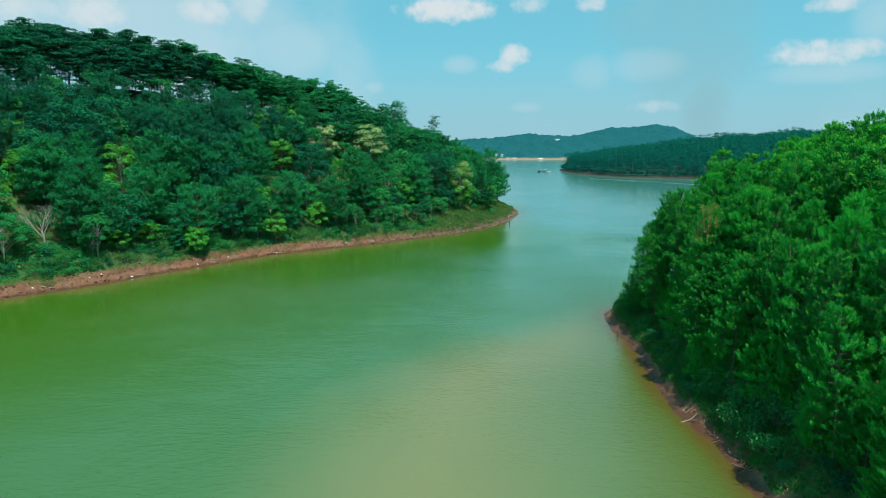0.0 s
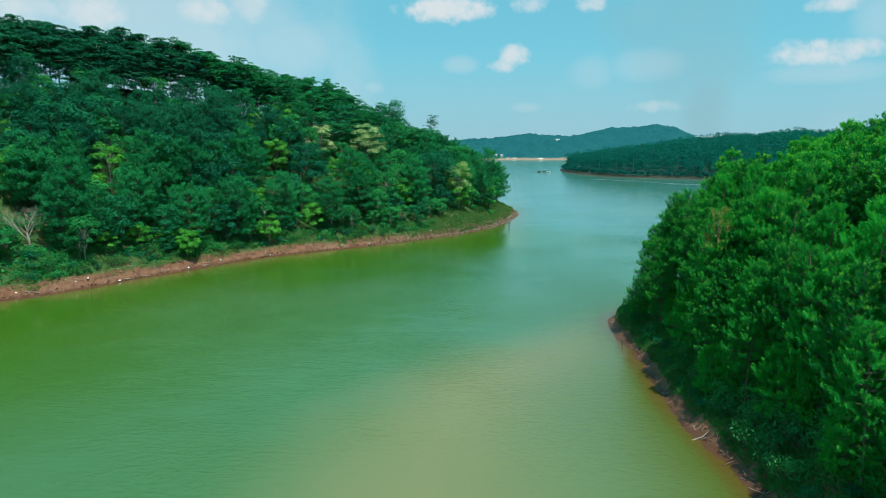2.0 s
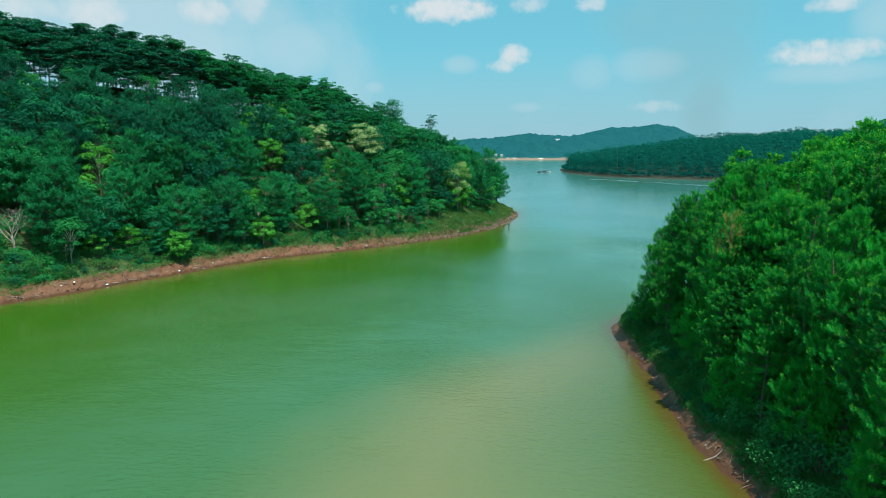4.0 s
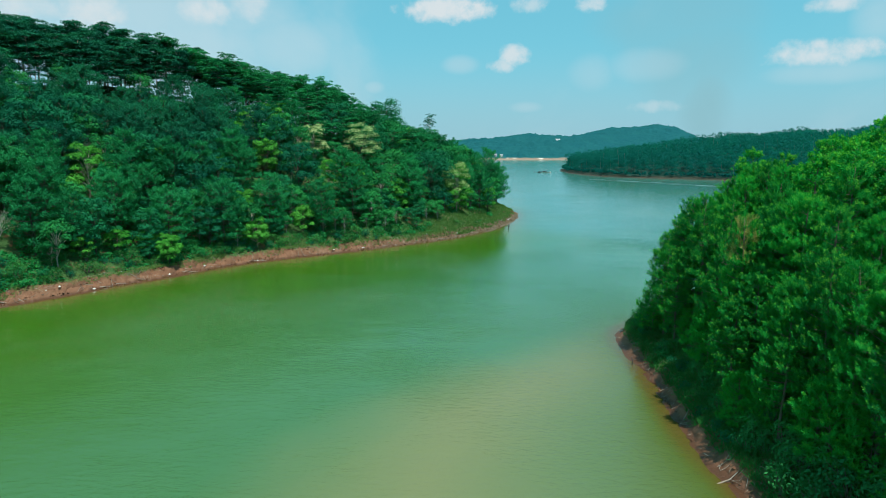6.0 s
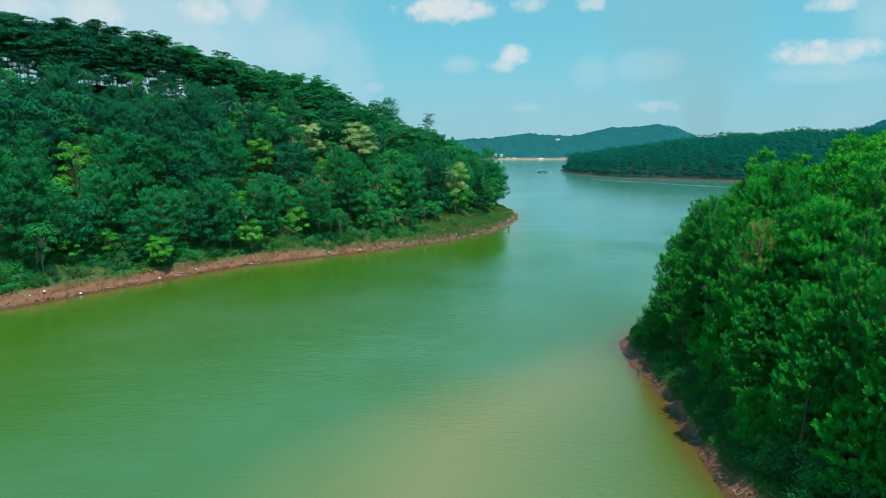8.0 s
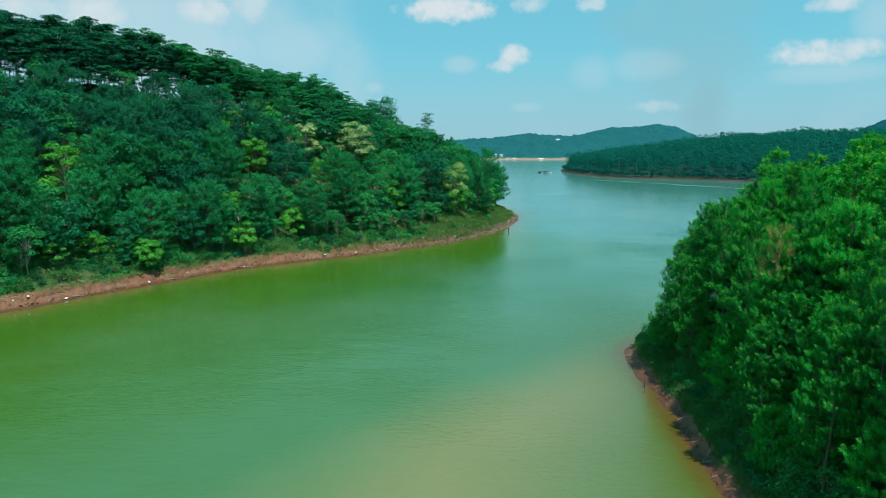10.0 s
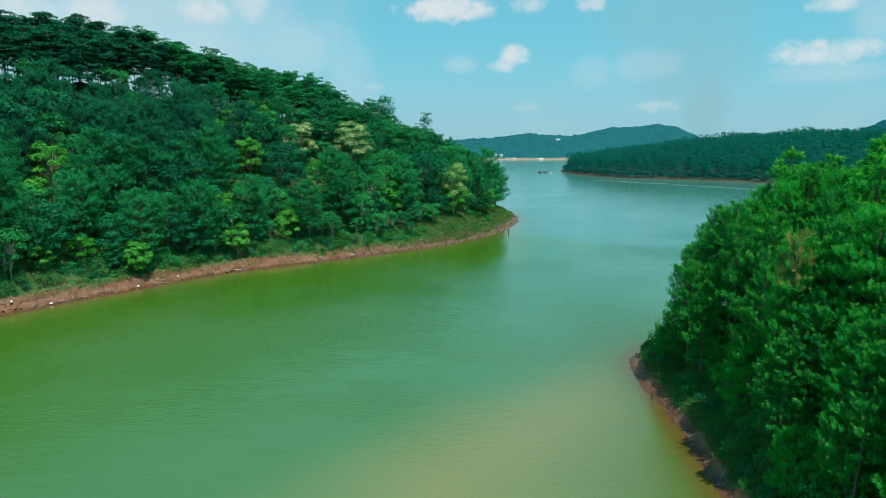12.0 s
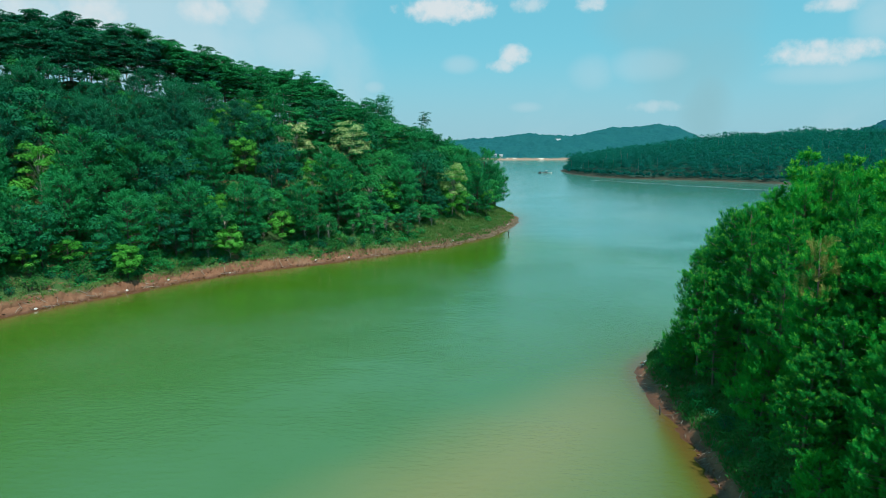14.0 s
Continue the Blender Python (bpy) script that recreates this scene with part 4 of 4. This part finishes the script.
for x, y in zip(px[ok], py[ok]):
    s = rng.uniform(0.9, 1.6)
    spots.append((int(rng.choice(4, p=(0.4, 0.3, 0.1, 0.2))), setting(x, y, rng.uniform(0, 6.28), (s, s), 0.1)))
px, py = scatter(rng, 12, 30, 34, 104, 1.55)
dist = shore_distance(px, py, RIGHT_LAND)
ok = (dist > 1.9) & (dist < 6.0) & (px < 4 + 0.56 * py) & (rng.uniform(size=px.shape) < 0.92)
for x, y, d in zip(px[ok], py[ok], dist[ok]):
    grey = math.hypot(x - 18.6, y - 57) < 3.4 or math.hypot(x - 20, y - 50) < 3
    s = rng.uniform(0.55, 0.95) * (1.45 if grey else 1)
    spots.append((2 if grey else int(rng.choice(4, p=(0.35, 0.05, 0.2, 0.4))), setting(x, y, rng.uniform(0, 6.28), (s, s), 0.1)))
plant(bushes, spots)


def near_land(rng, count, shore, land, lo, hi):
    """Places on land, between two distances from a shore."""
    pts = np.array(shore, float)
    seg = np.linalg.norm(np.diff(pts, axis=0), axis=1)
    at = rng.uniform(0, seg.sum(), count)
    along = np.concatenate([[0], np.cumsum(seg)])
    px, py = np.interp(at, along, pts[:, 0]), np.interp(at, along, pts[:, 1])
    px, py = px + rng.uniform(-hi, hi, count), py + rng.uniform(-hi, hi, count)
    d = shore_distance(px, py, land)
    ok = (d > lo) & (d < hi)
    return px[ok], py[ok], d[ok]


def tufts(name, label, spots_, mat, tall, seed, per=7):
    rng = np.random.default_rng(seed)
    px, py = spots_
    geo = Geo()
    base = np.stack([px, py, land_height(px, py) - 0.05], 1)
    geo.needles(rng, base, np.tile((0, 0, 1.0), (len(px), 1)), tall, per, 0.05, 0.9)
    return tagged(new(name, geo.mesh(name, mat)), label, "grass", kind="stuff")


rng = np.random.default_rng(80)
LEFT_VIEW, RIGHT_VIEW = LEFT_SHORE[2:18], RIGHT_SHORE[3:17]
px, py, d = near_land(rng, 40000, LEFT_VIEW, LEFT_LAND, 2.5, 7.5)
keep = rng.uniform(size=px.shape) < np.where(wobble(px, py, 11, 81) > -0.15, 0.8, 0.15)
tufts("bank_grass", "patchy green and straw-coloured grass along the clay bank", (px[keep], py[keep]), GRASS, 0.6, 82)
px, py, d = near_land(rng, 26000, LEFT_SHORE[12:19], LEFT_LAND, 1.9, 13)
tufts("point_grass", "yellow-green grass covering the low point", (px, py), GRASS, 0.65, 83)
px, py, d = near_land(rng, 14000, RIGHT_VIEW, RIGHT_LAND, 1.15, 4.5)
tufts("headland_grass", "dark rank grass at the foot of the pines", (px, py), LEAF_SHRUB, 0.55, 84)


def undergrowth(name, label, spots_, mat, seed, leaf, tall):
    rng = np.random.default_rng(seed)
    px, py = spots_
    geo = Geo()
    mound = np.maximum(0.1, wobble(px, py, 5, seed) * 0.5 + 0.5)
    mids = np.stack([px, py, land_height(px, py) + tall * mound * rng.uniform(0.15, 1.0, px.shape)], 1)
    geo.leaves(rng, mids, np.array([0, 0, 1.0]) + rng.normal(size=(len(px), 3)) * 0.7, leaf, 0.6)
    return tagged(new(name, geo.mesh(name, mat)), label, "undergrowth", kind="stuff")


px, py, d = near_land(rng, 170000, LEFT_VIEW, LEFT_LAND, 3.8, 22)
keep = (wobble(px, py, 14, 87) > -0.6) & ~((py > 180) & (d < 10))
undergrowth("slope_undergrowth", "lush green weeds and ferns covering the foot of the slope", (px[keep][:46000], py[keep][:46000]), LEAF_MID, 87, 0.26, 0.9)
px, py, d = near_land(rng, 40000, RIGHT_VIEW, RIGHT_LAND, 1.4, 8)
undergrowth("headland_undergrowth", "dense dark weeds under the pines", (px[:16000], py[:16000]), LEAF_SHRUB, 88, 0.13, 0.7)


def clods(name, label, places_, seed, lo, hi, mat):
    """Lumps of clay and stones, each an uneven eight-sided block."""
    rng = np.random.default_rng(seed)
    geo = Geo()
    corner = np.array([(1, 0, 0), (0, 1, 0), (-1, 0, 0), (0, -1, 0), (0, 0, 0.7), (0, 0, -0.7)], float)
    faces = [(0, 1, 4), (1, 2, 4), (2, 3, 4), (3, 0, 4), (1, 0, 5), (2, 1, 5), (3, 2, 5), (0, 3, 5)]
    px, py = places_
    pz = land_height(px, py)
    for x, y, z in zip(px, py, pz):
        s = lo + (hi - lo) * rng.uniform() ** 2.5
        v = corner * s * rng.uniform(0.6, 1.3, (6, 3)) + rng.normal(size=(6, 3)) * 0.12 * s
        a = rng.uniform(0, 6.28)
        turn = np.array([(math.cos(a), -math.sin(a), 0), (math.sin(a), math.cos(a), 0), (0, 0, 1)])
        geo.add(v @ turn.T + (x, y, z + s * 0.02), faces)
    return tagged(new(name, geo.mesh(name, mat)), label, "stones", kind="stuff")


px, py, d = near_land(rng, 9000, LEFT_VIEW, LEFT_LAND, 0.3, 4.6)
clods("bank_clods", "loose lumps of red clay and stones on the bank", (px[:1600], py[:1600]), 85, 0.05, 0.28, GROUND)
px, py, d = near_land(rng, 4000, RIGHT_VIEW, RIGHT_LAND, 0.2, 2.6)
clods("headland_clods", "loose lumps of red clay on the headland's edge", (px[:900], py[:900]), 86, 0.04, 0.2, GROUND)


def debris(name, label, places_, seed, lo, hi):
    """Dead twigs and roots washed up on a bank."""
    rng = np.random.default_rng(seed)
    geo = Geo()
    px, py = places_
    for x, y, a, long in zip(px, py, rng.uniform(0, 6.28, len(px)), lo + (hi - lo) * rng.uniform(0, 1, len(px)) ** 2):
        ends = np.array([(x - math.cos(a) * long / 2, y - math.sin(a) * long / 2), (x, y), (x + math.cos(a) * long / 2, y + math.sin(a) * long / 2)])
        z = land_height(ends[:, 0], ends[:, 1]) + 0.10 + rng.uniform(0, 0.15, 3)
        geo.tube(np.column_stack([ends, z]), [0.016 + 0.016 * long, 0.014 + 0.012 * long, 0.008], 3)
    return tagged(new(name, geo.mesh(name, DEADWOOD)), label, "twigs", kind="stuff")


px, py, d = near_land(rng, 5000, LEFT_VIEW, LEFT_LAND, 0.4, 5.0)
debris("bank_twigs", "dead grey twigs and roots scattered on the clay bank", (px[:420], py[:420]), 96, 0.5, 2.2)
px, py, d = near_land(rng, 3000, RIGHT_VIEW, RIGHT_LAND, 0.2, 3.0)
debris("headland_twigs", "dead grey twigs washed up below the pines", (px[:260], py[:260]), 97, 0.3, 1.2)


# ---------------------------------------------------------------- litter, driftwood, stakes
def lump(seed, size):
    rng = np.random.default_rng(seed)
    bm = bmesh.new()
    bmesh.ops.create_icosphere(bm, subdivisions=2, radius=size)
    for v in bm.verts:
        v.co = Vector((v.co.x * 1.3, v.co.y * 0.8, max(v.co.z, -size * 0.35) * 0.7)) + v.co * rng.normal() * 0.10
    me = bpy.data.meshes.new("litter_piece")
    bm.to_mesh(me)
    bm.free()
    me.materials.append(LITTER)
    return me


pieces = [lump(600 + k, 0.15 + 0.05 * k) for k in range(3)]
rng = np.random.default_rng(90)
left = near_land(rng, 400, LEFT_VIEW, LEFT_LAND, 0.6, 4.6)
right = near_land(rng, 400, RIGHT_SHORE[11:16], RIGHT_LAND, 0.5, 2.4)
for px, py, scale_, n in ((left[0], left[1], 1.0, 34), (right[0], right[1], 0.6, 16)):
    for k in range(n):
        ob = tagged(new("litter_piece", pieces[k % 3]), "piece of white plastic litter lying on the clay bank", "litter", "litter on the banks")
        s = scale_ * rng.uniform(0.7, 1.25)
        ob.matrix_basis = Matrix.LocRotScale((px[k], py[k], height(px[k], py[k]) + 0.03), Euler((0, 0, rng.uniform(0, 6))), (s, s, s))


def driftwood(x, y, long, turn, thick, seed):
    rng = np.random.default_rng(seed)
    ob = thing("driftwood", "weathered grey-brown driftwood branch lying on the bank", "driftwood", "driftwood")
    geo = Geo()
    dx, dy = math.cos(turn), math.sin(turn)
    line = [(x + dx * long * s + rng.normal() * 0.05 * long * 0.3, y + dy * long * s, height(x + dx * long * s, y + dy * long * s) + thick * 0.8) for s in (-0.5, -0.2, 0.1, 0.35, 0.5)]
    geo.tube(line, [thick, thick * 0.9, thick * 0.75, thick * 0.5, thick * 0.25], 6)
    side = np.array(line[2])
    geo.tube([side, side + np.array([dy * long * 0.2, -dx * long * 0.2, 0.12]), side + np.array([dy * long * 0.3 + dx * 0.2, -dx * long * 0.3, 0.05])], [thick * 0.6, thick * 0.4, thick * 0.15], 5)
    part("branch", geo, DEADWOOD, ob, "", True)


driftwood(16.4, 57.0, 2.2, 0.35, 0.075, 91)
for k, (x, y, a) in enumerate(((17.9, 50.0, -1.1), (18.0, 48.6, -0.9), (15.9, 62.0, -1.2), (-80.5, 99.6, 0.2), (-71.5, 113.2, 0.9), (-63.2, 127.9, 0.5), (-54.5, 140.8, 0.4), (-34, 160.5, 0.7), (-31, 164, 0.3), (-19, 177.5, 0.8))):
    driftwood(x, y, 1.3 if k < 3 else 2.6, a, 0.04 if k < 3 else 0.08, 92 + k)


def stake(name, label, x, y, tall, lean, thick, knob=False):
    ob = thing(name, label, "post")
    geo = Geo()
    geo.tube([(0, 0, -1.2), (lean * 0.4, 0, tall * 0.5), (lean, 0.05, tall)], [thick, thick, thick * 0.7], 7)
    geo.tube([(lean * 0.5, 0, tall * 0.5), (lean * 0.5 + tall * 0.25, 0.05, tall * 0.72)], [thick * 0.6, thick * 0.3], 5)
    part("shaft", geo, DARK, ob, "", True)
    if knob:
        cap = Geo()
        cap.tube([(lean - 0.05, 0, tall * 0.72), (lean, 0, tall * 0.86), (lean, 0, tall), (lean, 0, tall + 0.1)], [0.22, 0.34, 0.26, 0.08], 9)
        part("cap", cap, DARK, ob, "", True)
    ob.location = (x, y, 0)


stake("stake", "dark broken stake standing in the shallow water", 14.0, 82.6, 0.9, -0.15, 0.06)
stake("mooring_post", "dark mooring post in the water off the point", -1.4, 203.0, 0.85, 0.05, 0.12, True)


# ---------------------------------------------------------------- boats
def boat(x, y, long, turn, label, roofed):
    ob = thing("boat", label, "boat", "boats on the lake")
    hull, rail = Geo(), Geo()
    stations = [(-0.5, 0.62), (-0.42, 0.9), (-0.1, 1.0), (0.2, 0.92), (0.4, 0.55), (0.5, 0.06)]
    wide = long * 0.13
    verts, faces = [], []
    for u, k in stations:
        sheer = 0.55 + 0.5 * max(0, u) ** 2 * 4
        verts += [(u * long, -wide * k, sheer), (u * long, -wide * k * 0.7, -0.25), (u * long, wide * k * 0.7, -0.25), (u * long, wide * k, sheer), (u * long, 0, sheer - 0.2)]
    for i in range(len(stations) - 1):
        a, b = 5 * i, 5 * i + 5
        faces += [(a, a + 1, b + 1, b), (a + 1, a + 2, b + 2, b + 1), (a + 2, a + 3, b + 3, b + 2), (a + 3, a + 4, b + 4, b + 3), (a + 4, a, b, b + 4)]
    faces += [(0, 4, 3, 2, 1)]
    hull.add(verts, faces)
    part("hull", hull, HULL if roofed else DARK, ob)
    cabin = Geo()
    cabin.box((-0.30 * long, -wide * 0.6, 0.35), (0.02 * long, wide * 0.6, 1.5))
    part("cabin", cabin, DARK, ob, "dark low cabin")
    if roofed:
        roof = Geo()
        roof.box((-0.18 * long, -wide * 0.95, 2.45), (0.10 * long, wide * 0.95, 2.58))
        part("roof", roof, ROOF, ob)
        for px_ in (-0.16, 0.08):
            for py_ in (-0.85, 0.85):
                leg = Geo()
                leg.tube([(px_ * long, py_ * wide, 0.4), (px_ * long, py_ * wide, 2.47)], [0.05, 0.05], 6)
                part("post", leg, DARK, ob)
    ob.matrix_basis = Matrix.LocRotScale((x, y, 0.0), Euler((0, 0, turn)), (1, 1, 1))


boat(29.0, 608, 9.5, 0.05, "long pale boat with a small roof, moored on the lake", True)
boat(23.6, 610, 4.6, 0.2, "small dark boat moored beside a longer one", False)
stake("float_marker", "small dark float on the open water", 18.8, 620, 0.7, 0.0, 0.3, True)


# ---------------------------------------------------------------- houses on the far shore
def house(x, y, wide, deep, tall, turn, label):
    ob = thing("house", label, "house", "houses on the far shore")
    wall, roof = Geo(), Geo()
    wall.box((-wide / 2, -deep / 2, -1), (wide / 2, deep / 2, tall))
    part("wall", wall, PAINT, ob)
    e = 0.5
    roof.add([(-wide / 2 - e, -deep / 2 - e, tall), (wide / 2 + e, -deep / 2 - e, tall), (wide / 2 + e, deep / 2 + e, tall), (-wide / 2 - e, deep / 2 + e, tall),
              (-wide / 2 - e, 0, tall + deep * 0.28), (wide / 2 + e, 0, tall + deep * 0.28)], [(0, 1, 5, 4), (2, 3, 4, 5), (0, 4, 3), (1, 2, 5), (0, 3, 2, 1)])
    part("roof", roof, ROOF, ob)
    n = max(2, int(wide / 4))
    for k in range(n):
        pane = Geo()
        cx = -wide / 2 + wide * (k + 0.5) / n
        pane.box((cx - 0.7, -deep / 2 - 0.04, tall * 0.35), (cx + 0.7, -deep / 2 + 0.1, tall * 0.75))
        part("window", pane, GLASS, ob)
    ob.matrix_basis = Matrix.LocRotScale((x, y, height(x, y)), Euler((0, 0, turn)), (1, 1, 1))


for x, y, wide, tall, turn in ((-42, 1146, 5, 3.0, 0.1), (-34, 1149, 4, 4.0, -0.2), (-24, 1147, 5, 3, 0.2), (78, 1296, 15, 3.6, 0.1), (85, 1322, 9, 3.4, 0.0),
                               (104, 1392, 8, 3.2, 0.2), (131, 1400, 13, 3.4, 0.0)):
    house(x, y, wide, 7, tall, turn, "white-walled house with a grey roof among far trees")


# ---------------------------------------------------------------- old wake on the water, its reflected light laid on as pale flakes
def wake(points, wide, seed):
    rng = np.random.default_rng(seed)
    geo = Geo()
    pts = np.array(points, float)
    for i in range(len(pts) - 1):
        n = int(np.linalg.norm(pts[i + 1] - pts[i]) / 1.2)
        for s in np.linspace(0, 1, n):
            c = pts[i] * (1 - s) + pts[i + 1] * s + rng.normal(size=2) * (1.0, wide * 0.5)
            a, b = rng.uniform(3.0, 8.0), rng.uniform(0.25, 0.7)
            geo.add([(c[0] - a, c[1], 0.012), (c[0], c[1] - b, 0.012), (c[0] + a, c[1], 0.012), (c[0], c[1] + b, 0.012)], [(0, 1, 2, 3)])
    tagged(new("foam", geo.mesh("foam", WAKE_SHEEN)), "thin broken line of reflected light along a boat's wake, built as pale flakes", "foam", kind="stuff")


wake([(58, 492), (92, 455), (130, 410), (165, 380)], 5.0, 95)
